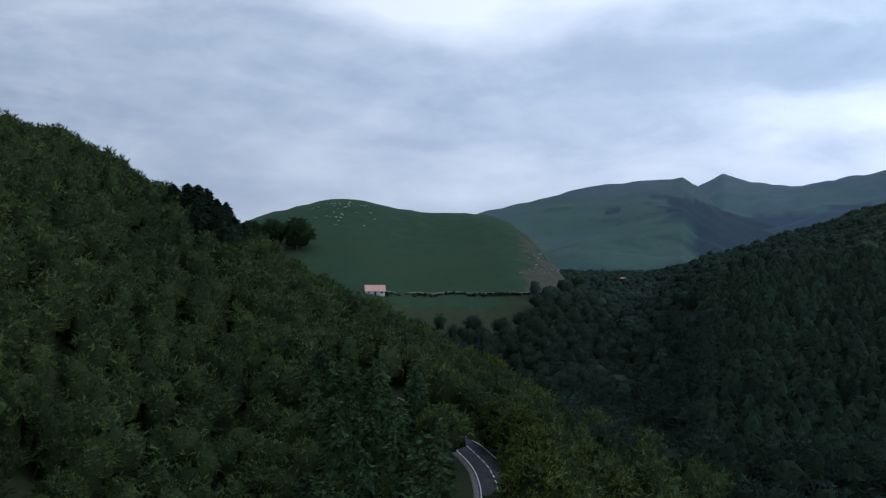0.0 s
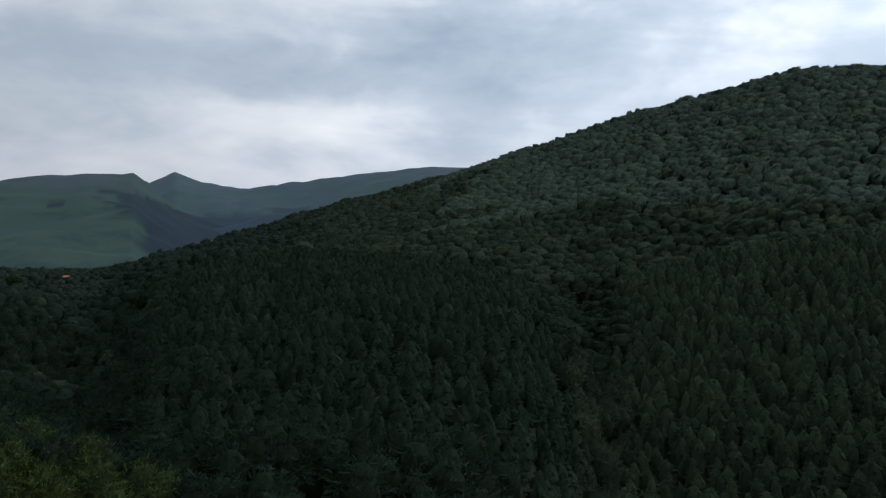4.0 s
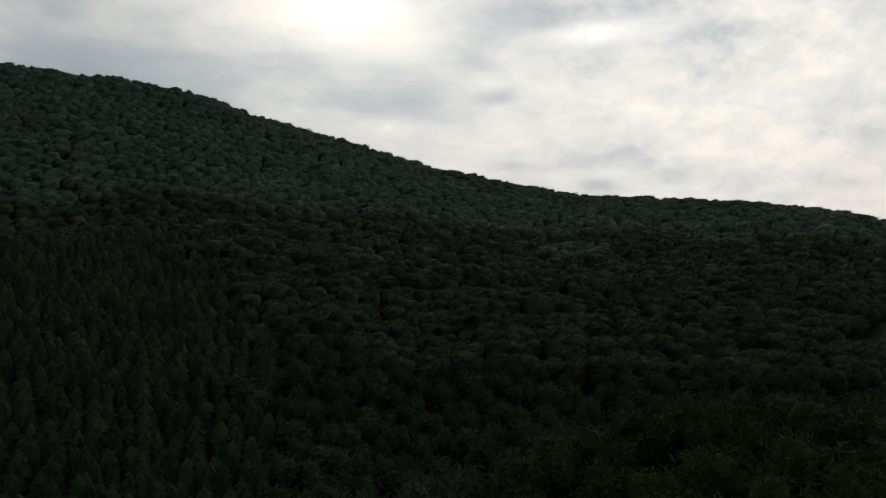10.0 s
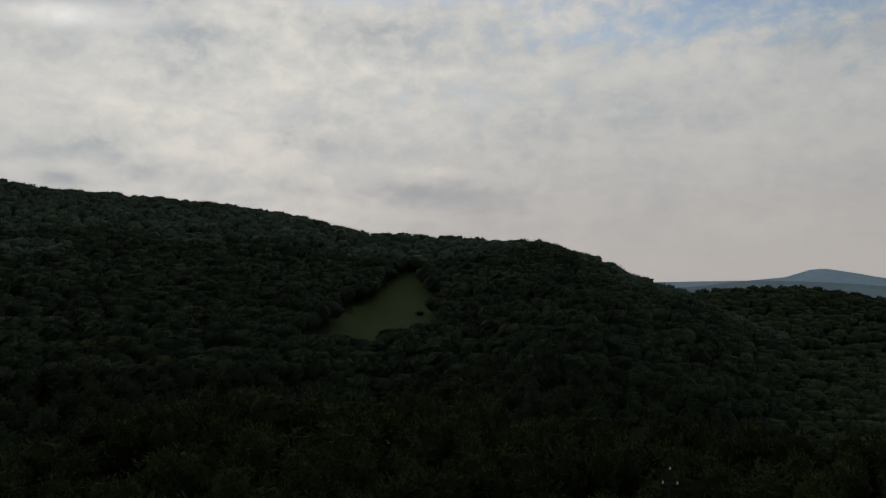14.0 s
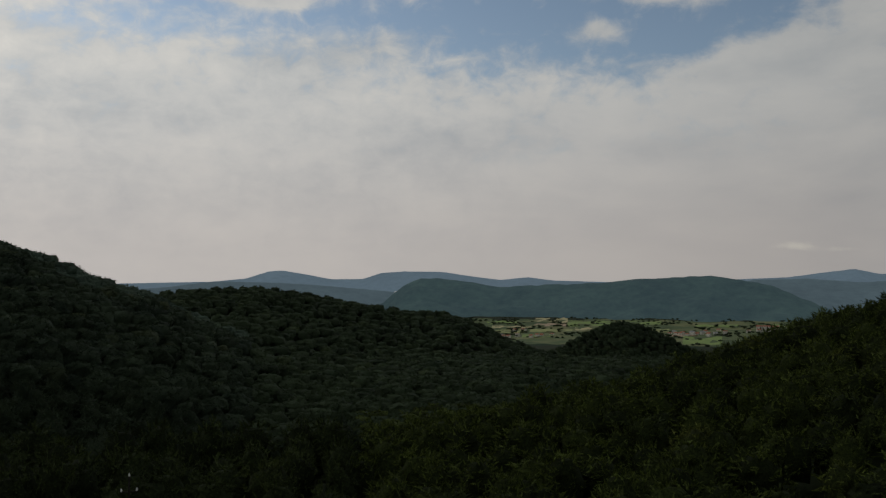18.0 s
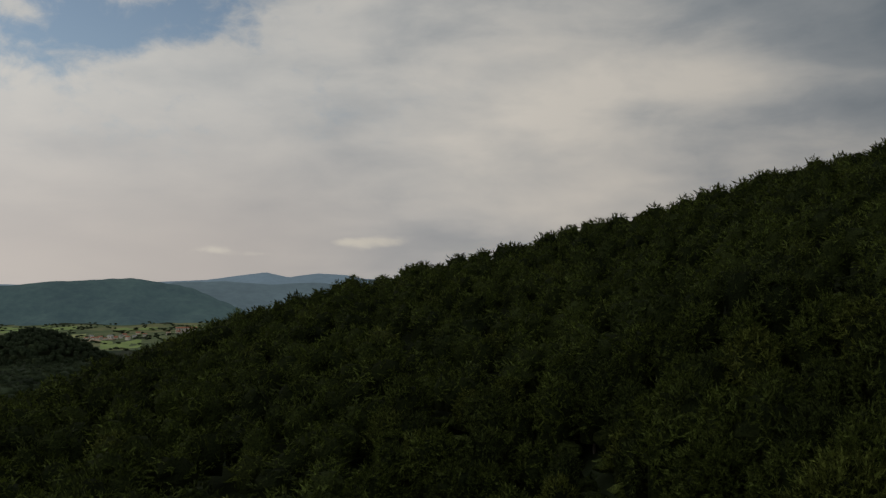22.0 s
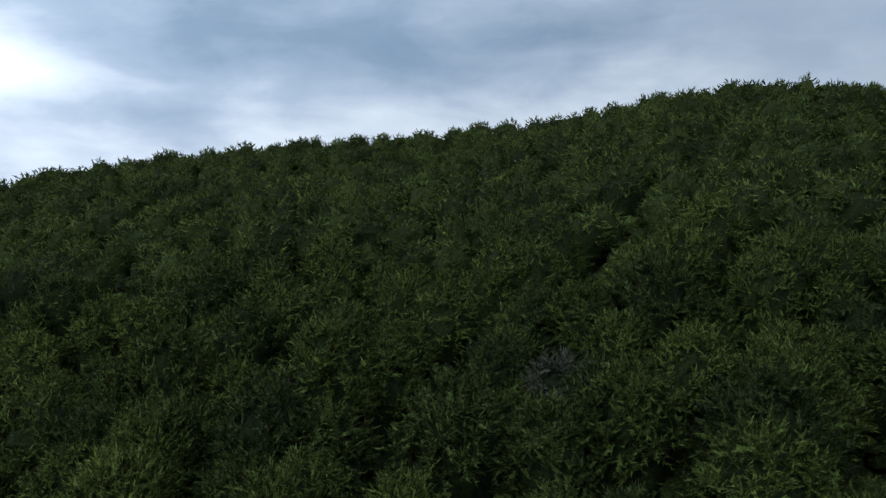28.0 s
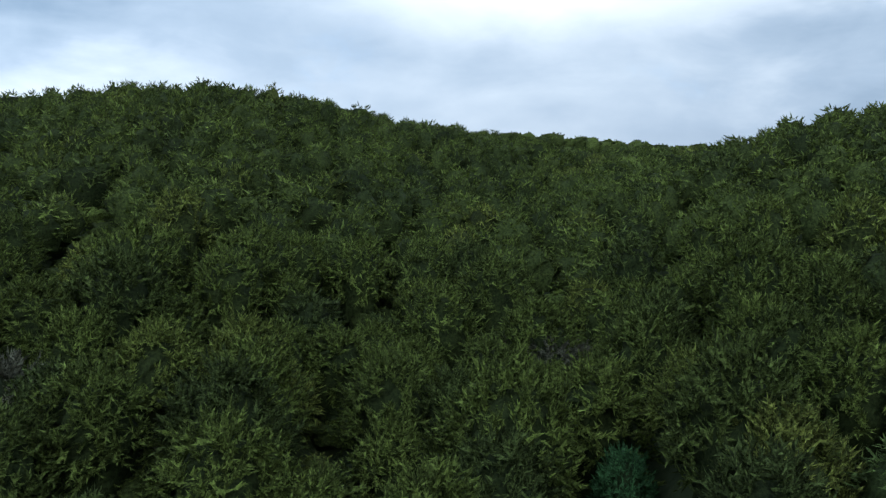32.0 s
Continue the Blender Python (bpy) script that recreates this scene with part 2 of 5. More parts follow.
def ground_material():
    """Pasture, scrub and forest floor by the plan's land-use layers."""
    m, n, b = material("ground", 0.9, 0.1)
    p = position(n)
    n1 = n.noise(p, 0.012, 6, 0.6)
    n2 = n.noise(p, 0.11, 6, 0.65)
    n3 = n.noise(p, 1.3, 4, 0.6)
    blend = n.math("ADD", n.math("MULTIPLY", n2, 0.6), n.math("MULTIPLY", n3, 0.4))
    grass = n.ramp(blend, [(0.3, (0.010, 0.028, 0.014)), (0.5, (0.015, 0.037, 0.017)), (0.7, (0.028, 0.046, 0.021))])
    grass = n.mix(n.between(n1, 0.4, 0.7), grass, (0.020, 0.036, 0.016))
    floor = n.ramp(blend, [(0.3, (0.012, 0.018, 0.008)), (0.7, (0.030, 0.040, 0.016))])
    heath = n.ramp(blend, [(0.3, (0.024, 0.026, 0.017)), (0.7, (0.060, 0.052, 0.038))])

    def layer(name):
        a = n.tree.nodes.new("ShaderNodeAttribute")
        a.attribute_name = name
        return n.between(n.math("ADD", a.outputs["Fac"], n.math("MULTIPLY", n.math("SUBTRACT", n2, 0.5), 0.5)), 0.4, 0.6)

    col = n.mix(layer("pasture"), floor, grass)
    col = n.mix(layer("heath"), col, heath)
    meadow = n.ramp(n.math("ADD", n.math("MULTIPLY", n1, 0.6), n.math("MULTIPLY", n.noise(p, 0.004, 3, 0.5), 0.4)), [(0.38, (0.055, 0.080, 0.042)), (0.50, (0.10, 0.135, 0.060)), (0.62, (0.20, 0.205, 0.10))])
    col = n.mix(n.math("MULTIPLY", layer("meadow"), layer("pasture")), col, meadow)
    lea = n.ramp(blend, [(0.3, (0.024, 0.044, 0.013)), (0.7, (0.044, 0.066, 0.020))])
    col = n.mix(n.math("MULTIPLY", layer("lea"), layer("pasture")), col, lea)
    n.put(b, "Base_Color", col)
    bump = n.add("ShaderNodeBump", Strength=0.6, Distance=0.5, Height=blend)
    n.put(b, "Normal", bump.outputs[0])
    return m


ground_mat = ground_material()


def plain_material(name, a, b_, scale, rough=0.8, spec=0.2, bump=0.0):
    m, n, b = material(name, rough, spec)
    p = position(n)
    g = n.math("ADD", n.math("MULTIPLY", n.noise(p, scale, 5, 0.6), 0.6), n.math("MULTIPLY", n.noise(p, scale * 9, 4, 0.6), 0.4))
    n.put(b, "Base_Color", n.ramp(g, [(0.35, a), (0.65, b_)]))
    if bump:
        n.put(b, "Normal", n.add("ShaderNodeBump", Strength=bump, Distance=0.05, Height=g).outputs[0])
    return m


asphalt = plain_material("asphalt", (0.036, 0.037, 0.040), (0.065, 0.066, 0.070), 0.5, 0.85, 0.2, 0.3)
paint_white = plain_material("road_paint", (0.55, 0.55, 0.53), (0.78, 0.78, 0.76), 2.0, 0.6)
tile_red = plain_material("roof_tiles", (0.30, 0.12, 0.075), (0.45, 0.20, 0.13), 1.2, 0.85)
tile_pink = plain_material("weathered_roof_tiles", (0.36, 0.20, 0.15), (0.50, 0.31, 0.25), 1.4, 0.9, 0.1, 0.4)
limewash = plain_material("limewash", (0.62, 0.58, 0.52), (0.80, 0.77, 0.70), 0.8, 0.9)
limestone = plain_material("limestone", (0.30, 0.29, 0.27), (0.50, 0.48, 0.45), 0.6, 0.9, 0.15, 0.5)
zinc = plain_material("galvanised_steel", (0.16, 0.17, 0.17), (0.26, 0.27, 0.27), 3.0, 0.45, 0.5)
gravel = plain_material("gravel", (0.10, 0.095, 0.08), (0.18, 0.165, 0.14), 2.0, 0.95)
dark_glass = plain_material("window_glass", (0.015, 0.017, 0.02), (0.03, 0.033, 0.038), 1.0, 0.15, 0.5)


# ---- the lie of the land ----
def xy(az, r):
    return r * math.sin(radians(az)), r * math.cos(radians(az))


CANOPY = 11.0


class Form:
    """A ridge: a crest of (heading, distance, angle above level from the drone, fall towards the drone), one fall behind and one at its ends."""

    def __init__(self, crest, far, ends=0.35, soft=20.0, wooded=True):
        self.az, self.r, el, self.near = np.array(crest, float).T
        self.z = EYE_Z + self.r * np.tan(np.radians(el)) - (CANOPY if wooded else 0.0)
        self.far, self.ends, self.soft = far, ends, soft

    def height(self, x, y):
        r = np.hypot(x, y)
        mid = 0.5 * (self.az[0] + self.az[-1])
        az = (np.degrees(np.arctan2(x, y)) - mid + 180) % 360 - 180 + mid
        rc, zc, near = (np.interp(az, self.az, v) for v in (self.r, self.z, self.near))
        over = np.radians(np.maximum(0, np.maximum(self.az[0] - az, az - self.az[-1]))) * (0.6 * rc + 0.4 * r)
        d = r - rc
        s = near + (self.far - near) / (1 + np.exp(-np.clip(d / 12.0, -30, 30)))
        across = np.abs(d) * s + over * self.ends
        lip = self.soft * 0.5 * (s + self.ends) * 0.5
        return zc - (np.hypot(across, lip) - lip)


FORMS = {
    "hill_behind": Form([(167, 200, -7.0, 0.13), (175, 240, -3.9, 0.15), (181.1, 270, -1.4, 0.17), (189.1, 285, 0.6, 0.21), (200.2, 290, 3.2, 0.25), (209.2, 290, 5.5, 0.26), (217.3, 290, 7.5, 0.265),
                         (227.4, 290, 9.2, 0.275), (237.4, 285, 9.9, 0.29), (246.5, 275, 10.9, 0.32), (254.5, 265, 12.3, 0.35), (259.5, 262, 12.6, 0.37), (262.1, 262, 12.3, 0.37)], 0.25, 0.2),
    "hill_shoulder": Form([(257.5, 300, 12.0, 0.36), (263.6, 340, 11.9, 0.34), (268.6, 390, 11.2, 0.29), (275.6, 430, 10.1, 0.245), (283.7, 450, 9.4, 0.235), (288.7, 455, 8.8, 0.23), (294.8, 460, 8.5, 0.23)], 0.2),
    "spur_right": Form([(289.7, 208, 8.6, 0.30), (293.8, 215, 9.5, 0.32), (296.8, 220, 10.3, 0.34), (301.8, 225, 11.0, 0.35), (311.9, 240, 11.5, 0.34), (323.9, 270, 11.0, 0.34), (331.8, 300, 10.0, 0.41), (335.9, 305, 9.3, 0.42),
                        (338.9, 310, 7.7, 0.42), (340.9, 305, 6.5, 0.42), (343.9, 300, 5.4, 0.40), (346.9, 290, 3.4, 0.37), (351.5, 265, 0.8, 0.27), (356.5, 240, -1.9, 0.19), (360.6, 225, -4.2, 0.10),
                        (364.4, 200, -5.8, 0.09), (367.3, 182, -7.2, 0.10), (370.4, 165, -8.6, 0.10), (373.6, 152, -10.1, 0.10), (377.1, 140, -12.0, 0.10)], 0.36, 0.5),
    "near_spur": Form([(80.5, 110, -15.5, 0.1), (88.5, 130, -12.5, 0.1), (93.2, 140, -10.7, 0.11), (100.1, 150, -8.2, 0.12), (104.6, 158, -7.3, 0.13), (110.7, 162, -7.1, 0.13), (115.7, 162, -7.4, 0.13), (120.7, 160, -8.0, 0.12),
                       (127.8, 155, -8.9, 0.11), (134.8, 152, -9.6, 0.1), (144.5, 155, -9.6, 0.1), (153.5, 160, -9.9, 0.1), (157.9, 170, -8.9, 0.1), (163.5, 190, -7.4, 0.12), (169, 215, -6.3, 0.13), (173, 235, -4.8, 0.14)], 0.42),
    "wooded_ridge": Form([(30.2, 1100, 5.3, 0.16), (36.7, 1000, 7.05, 0.22), (40.4, 950, 8.25, 0.28), (44.3, 900, 9.45, 0.35), (47.8, 860, 10.55, 0.40), (51.3, 830, 11.3, 0.45), (54.6, 800, 11.9, 0.47), (58.3, 780, 12.8, 0.49),
                          (65.8, 760, 12.4, 0.48), (70.4, 750, 11.9, 0.46), (74.8, 740, 10.5, 0.40), (79.8, 730, 9.2, 0.35), (85.5, 720, 7.6, 0.31), (89.5, 710, 6.8, 0.28), (95, 690, 5.7, 0.26), (101.6, 670, 5.3, 0.25),
                          (107.6, 640, 4.8, 0.25), (111.7, 620, 4.3, 0.25), (116.2, 580, 3.1, 0.25), (120.3, 560, 3.0, 0.25), (127.8, 530, 2.6, 0.22), (131.4, 520, 1.4, 0.20), (134.2, 515, 0.2, 0.18), (136.8, 510, -0.7, 0.15),
                          (141.8, 520, -3.0, 0.12)], 0.3, 0.3, 30.0),
    "plantation_left": Form([(17.1, 600, 1.1, 0.11), (20.1, 560, 2.0, 0.13), (26.2, 500, 2.2, 0.145), (32.2, 450, 1.9, 0.15), (37.6, 420, 1.2, 0.16), (40.7, 400, 0.2, 0.16)], 0.2, 0.75, 30.0),
    "plantation_right": Form([(48.8, 420, 0.6, 0.33), (52.3, 430, 2.0, 0.33), (60.4, 430, 2.9, 0.33), (66.4, 440, 3.5, 0.33), (72.4, 450, 3.7, 0.32), (80.5, 470, 3.0, 0.29)], 0.2, 0.5, 30.0),
    "green_hill": Form([(-18.1, 600, 2.5, 0.34), (-13, 640, 3.8, 0.35), (-10, 660, 4.8, 0.36), (-5.8, 680, 5.4, 0.36), (-3.2, 680, 4.8, 0.34), (-0.9, 680, 4.4, 0.33), (2.8, 670, 4.3, 0.33), (4.2, 650, 3.9, 0.33),
                        (5.9, 620, 2.8, 0.30), (8.2, 570, -0.2, 0.2), (9.8, 540, -1.7, 0.15)], 0.3, 0.4, 20.0, False),
    "second_ridge": Form([(133.8, 680, -1.5, 0.2), (136.8, 700, -0.7, 0.2), (140.8, 720, -0.3, 0.2), (143.9, 740, -0.3, 0.2), (146.9, 760, -0.7, 0.2), (149.9, 780, -1.3, 0.19), (153.9, 800, -2.0, 0.18), (156.4, 810, -2.1, 0.18),
                          (157.9, 820, -2.6, 0.17), (160.5, 830, -3.9, 0.12), (164, 840, -5.3, 0.1)], 0.3, 0.3, 25.0),
    "river_knoll": Form([(174.0, 1150, -4.6, 0.3), (175.4, 1150, -3.7, 0.3), (177.5, 1150, -3.3, 0.3), (179.5, 1150, -3.4, 0.3)], 0.4, 0.5, 25.0),
    "cone_hill": Form([(166.9, 1300, -2.9, 0.4), (167.9, 1300, -2.5, 0.4), (168.9, 1300, -2.8, 0.4)], 0.4, 0.5, 25.0),
}
TABLE_RIDGE = Form([(146, 3950, -2.4, 0.25), (150, 3920, -2.0, 0.28), (152, 3900, -1.4, 0.3), (153.3, 3870, -0.3, 0.3), (154.5, 3850, 0.22, 0.32), (156.8, 3820, 0.13, 0.31), (159.8, 3770, -0.4, 0.3), (162.8, 3720, -0.22, 0.32), (165.8, 3680, -0.1, 0.33), (169.2, 3650, 0.13, 0.34),
                    (173.4, 3650, 0.36, 0.34), (175.6, 3640, 0.05, 0.33), (177.1, 3600, -0.3, 0.3), (179.1, 3550, -1.2, 0.25), (180.7, 3500, -1.9, 0.2), (183.1, 3480, -2.5, 0.2)], 0.3, 0.3, 20.0)
FAR_HILLS = [(125.8, -0.3), (134.8, -0.25), (140.8, -0.15), (143, 0.05), (144.4, 0.52), (145.2, 0.6), (147.2, 0.27), (148.6, 0.0), (150.6, 0.02), (151.8, 0.40), (153.4, 0.52), (155.9, 0.50), (157.5, 0.25), (159.8, -0.05), (161.6, 0.12), (163.4, -0.1),
             (171, -0.3), (175, -0.05), (178.1, 0.1), (180, 0.35), (181.7, 0.58), (183.2, 0.25), (185.1, 0.52), (187, 0.4), (188.1, 0.15), (195.2, 0.0)]
NEAR_HILLS = [(134, -0.8), (138, -0.5), (141, -0.15), (144, -0.2), (147, -0.35), (150, -0.6), (153, -0.9), (158, -1.6), (173, -0.8), (176, -0.1), (179, 0.0), (182, -0.25), (185, -0.1), (188, -0.4), (192, -0.6)]
MOUNTAIN = Form([(-4, 2300, 2.5, 0.2), (2.8, 2200, 4.3, 0.2), (5.9, 2300, 4.9, 0.2), (9.7, 2400, 5.9, 0.21), (12.6, 2450, 6.15, 0.21), (15.7, 2500, 6.35, 0.21), (16.6, 2550, 5.8, 0.2), (18.1, 2500, 4.2, 0.15)], 0.3, 0.35, 50.0, False)
PEAK = Form([(14.1, 3300, 4.6, 0.2), (16.7, 3300, 5.9, 0.22), (18.2, 3300, 6.6, 0.24), (19.6, 3300, 6.1, 0.22), (22.2, 3200, 5.6, 0.2), (25.1, 3100, 6.0, 0.22), (29.2, 3000, 6.6, 0.24), (35.2, 2900, 7.3, 0.24),
                           (38.2, 2850, 7.1, 0.24), (46.3, 2800, 5.5, 0.2)], 0.3, 0.3, 40.0, False)
SOFTEN = 3.0


def smooth(v, a, b):
    t = np.clip((v - a) / (b - a), 0, 1)
    return t * t * (3 - 2 * t)


def terrain(x, y):
    x, y = np.asarray(x, float), np.asarray(y, float)
    r = np.hypot(x, y)
    az = np.degrees(np.arctan2(x, y))
    off = np.abs((az - 165 + 180) % 360 - 180)
    down = 1 - smooth(off, 30, 75)
    base = -62 + 62 * smooth(r, 450, 1150) * (1 - down) - 92 * down * smooth(r, 500, 1500) + 10 * down * smooth(r, 2300, 3700)
    base = base + EYE_Z
    top = base.copy()
    hs = [f.height(x, y) for f in FORMS.values()]
    for h in hs:
        top = np.maximum(top, h)
    acc = np.exp((base - top) / SOFTEN)
    for h in hs:
        acc = acc + np.exp((h - top) / SOFTEN)
    land = top + SOFTEN * np.log(acc)
    # an even hollow straight below the drone
    far_off = smooth(r, 12, 52)
    return land * far_off - 9.0 * (1 - far_off)


def rolling(x, y, size, seed):
    """Cheap smooth noise in -1..1 from a few sines."""
    rng = np.random.default_rng(seed)
    v = np.zeros(np.shape(x))
    for k in range(6):
        a, f, ph = rng.uniform(0, 6.28), rng.uniform(0.6, 1.8) / size, rng.uniform(0, 6.28)
        v = v + np.sin((x * np.cos(a) + y * np.sin(a)) * f * 6.28 + ph)
    return v / 3.5


def ground_height(x, y):
    r = np.hypot(x, y)
    amp = np.clip(r / 260, 0.4, 12)
    return terrain(x, y) + amp * (0.5 * rolling(x, y, 70, 1) + 0.25 * rolling(x, y, 23, 2)) * np.where(r > 1500, 0.6, 1.0)


def land_use(x, y):
    """Pasture and heath as 0..1; the rest is wood."""
    x, y = np.asarray(x, float), np.asarray(y, float)
    r = np.hypot(x, y)
    az = (np.degrees(np.arctan2(x, y)) + 40) % 360 - 40
    ragged = rolling(x, y, 60, 5)
    hill = (r > 464 + 7 * ragged) * (r < 900) * (az > -30) * (az < 9.6 - (560 - np.minimum(r, 560)) * 0.03)
    mountain = (r > 1300 + 120 * ragged) * (az > -30) * (az < 60)
    gully = (rolling(x, y, 520, 7) + 0.5 * rolling(x, y, 170, 8) + smooth(az, 8, 24) * 1.3 - smooth(r, 1500, 2900) * 1.1) > 0.55
    mountain = mountain * ~gully
    vale = (r > 2050 + 60 * ragged) * (r < 3250 + 60 * ragged) * (az > 120) * (az < 200)
    up = np.clip((r - 340) / 150, 0, 1)
    glade = (r > 340 + 24 * smooth(az, 113, 120) + 4 * rolling(x, y, 20, 20)) * (r < 492) * (az > 111.6 + 6.6 * up + 0.35 * ragged + 0.3 * rolling(x, y, 22, 18)) * (az < 121.8 - 2.3 * up + 0.35 * rolling(x, y, 26, 17))
    bx, by = xy(282.8, 400)
    bald = np.hypot((x - bx) * 0.8, (y - by) * 1.2) < 20
    pasture = np.clip(hill + mountain + vale + glade + bald, 0, 1).astype(float)
    heath = hill * np.clip((az - 4.6 + ragged * 0.7 + 0.9 * rolling(x, y, 24, 19)) / 3.2 + 0.15, 0, 0.85) * (r > 474) * (r < 700)
    heath = np.maximum(heath, mountain * smooth(r, 2000, 2600) * 0.8)
    return pasture, heath


def meadows(x, y):
    """The open floor of the far valley, as 0..1."""
    r = np.hypot(x, y)
    az = np.degrees(np.arctan2(x, y))
    vale = smooth(r, 2040, 2120) * (1 - smooth(r, 3330, 3420)) * smooth(az, 140, 150)
    return vale


def leas(x, y):
    """Fresh grass of the hillside glade, as 0..1."""
    r = np.hypot(x, y)
    az = np.degrees(np.arctan2(x, y))
    return ((r > 320) & (r < 490) & (az > 109) & (az < 122)).astype(float)


def part(name, bm, mat, parent, label="", smooth_shade=False):
    me = bpy.data.meshes.new(name)
    bm.to_mesh(me)
    bm.free()
    me.materials.append(mat)
    if smooth_shade:
        me.polygons.foreach_set("use_smooth", [True] * len(me.polygons))
    ob = new(name, me)
    ob.parent = parent
    if label:
        tagged(ob, label)
    return ob


def mesh_from(name, verts, faces, mat, smooth_shade=False):
    """A mesh from arrays of points and of triangles or quads."""
    me = bpy.data.meshes.new(name)
    k = faces.shape[1]
    me.vertices.add(len(verts))
    me.vertices.foreach_set("co", np.ascontiguousarray(verts, np.float32).ravel())
    me.loops.add(faces.size)
    me.loops.foreach_set("vertex_index", np.ascontiguousarray(faces, np.int32).ravel())
    me.polygons.add(len(faces))
    me.polygons.foreach_set("loop_start", np.arange(0, faces.size, k, dtype=np.int32))
    me.update(calc_edges=True)
    if smooth_shade:
        me.polygons.foreach_set("use_smooth", np.ones(len(faces), bool))
    me.materials.append(mat)
    return me


def point_values(me, name, values):
    a = me.attributes.new(name, "FLOAT", "POINT")
    a.data.foreach_set("value", np.ascontiguousarray(values, np.float32))


def point_vectors(me, name, values):
    a = me.attributes.new(name, "FLOAT_VECTOR", "POINT")
    a.data.foreach_set("vector", np.ascontiguousarray(values, np.float32).ravel())


def unit(v):
    return v / np.maximum(np.linalg.norm(v, axis=1), 1e-6)[:, None]


def build_ground():
    turns = 480
    rings = np.concatenate([[0.0, 8, 16, 24], np.geomspace(32, 1500, 110), np.geomspace(1530, 4920, 40)])
    az = np.linspace(0, 2 * np.pi, turns, endpoint=False)
    R, A = np.meshgrid(rings, az, indexing="ij")
    x, y = R * np.sin(A), R * np.cos(A)
    z = ground_height(x, y)
    v = np.stack([x, y, z], -1).reshape(-1, 3)
    i, j = np.meshgrid(np.arange(len(rings) - 1), np.arange(turns), indexing="ij")
    j2 = (j + 1) % turns
    f = np.stack([i * turns + j, i * turns + j2, (i + 1) * turns + j2, (i + 1) * turns + j], -1).reshape(-1, 4)
    me = mesh_from("ground", v, f[:, ::-1], ground_mat, True)
    pasture, heath = land_use(v[:, 0], v[:, 1])
    point_values(me, "pasture", pasture)
    point_values(me, "heath", heath)
    point_values(me, "meadow", meadows(v[:, 0], v[:, 1]))
    point_values(me, "lea", leas(v[:, 0], v[:, 1]))
    ob = new("ground", me)
    return tagged(ob, "hilly valley ground with green pasture and forest floor", "ground", kind="structure")


ground = build_ground()


# ---- trees ----
def turned(v, g):
    """The same points, turned at random."""
    q = Euler(g.uniform(0, 6.283, 3)).to_matrix()
    return v @ np.array(q).T


def ball(level, rng, bump, squash=(1, 1, 1)):
    bm = bmesh.new()
    bmesh.ops.create_icosphere(bm, subdivisions=level, radius=1.0)
    v = np.array([p.co for p in bm.verts])
    f = np.array([[q.index for q in face.verts] for face in bm.faces])
    bm.free()
    k = 1 + bump * (np.sin(v[:, 0] * 4 + rng.uniform(0, 6)) * np.sin(v[:, 1] * 4 + rng.uniform(0, 6)) + 0.6 * np.sin(v[:, 2] * 6 + rng.uniform(0, 6))) + rng.normal(0, bump * 0.5, len(v))
    return turned(v, rng) * k[:, None] * np.array(squash), f


def sprays(centres, ways, length, width, rng, fan=1):
    """Leafy twigs: bent kites that point along ways."""
    vs, fs, base = [], [], 0
    for q in range(fan):
        w = ways + rng.normal(0, 0.35 if fan > 1 else 0.15, ways.shape)
        w /= np.linalg.norm(w, axis=1)[:, None]
        side = np.cross(w, rng.normal(0, 1, w.shape))
        side /= np.linalg.norm(side, axis=1)[:, None]
        L = length * rng.uniform(0.65, 1.35, (len(w), 1))
        W = width * rng.uniform(0.7, 1.3, (len(w), 1))
        droop = np.array([0, 0, -0.22]) * L
        a = centres - w * L * 0.25 + side * W * 0.55
        b = centres - w * L * 0.10 - side * W * 0.55
        c = centres + w * L * 0.75 + droop
        n = len(w)
        vs.append(np.stack([a, b, c], 1).reshape(-1, 3))
        fs.append(np.arange(n * 3).reshape(-1, 3) + base)
        base += n * 3
    return np.concatenate(vs), np.concatenate(fs)


def join(*pieces):
    vs, fs, base = [], [], 0
    for v, f in pieces:
        vs.append(v)
        fs.append(f + base)
        base += len(v)
    return np.concatenate(vs), np.concatenate(fs)


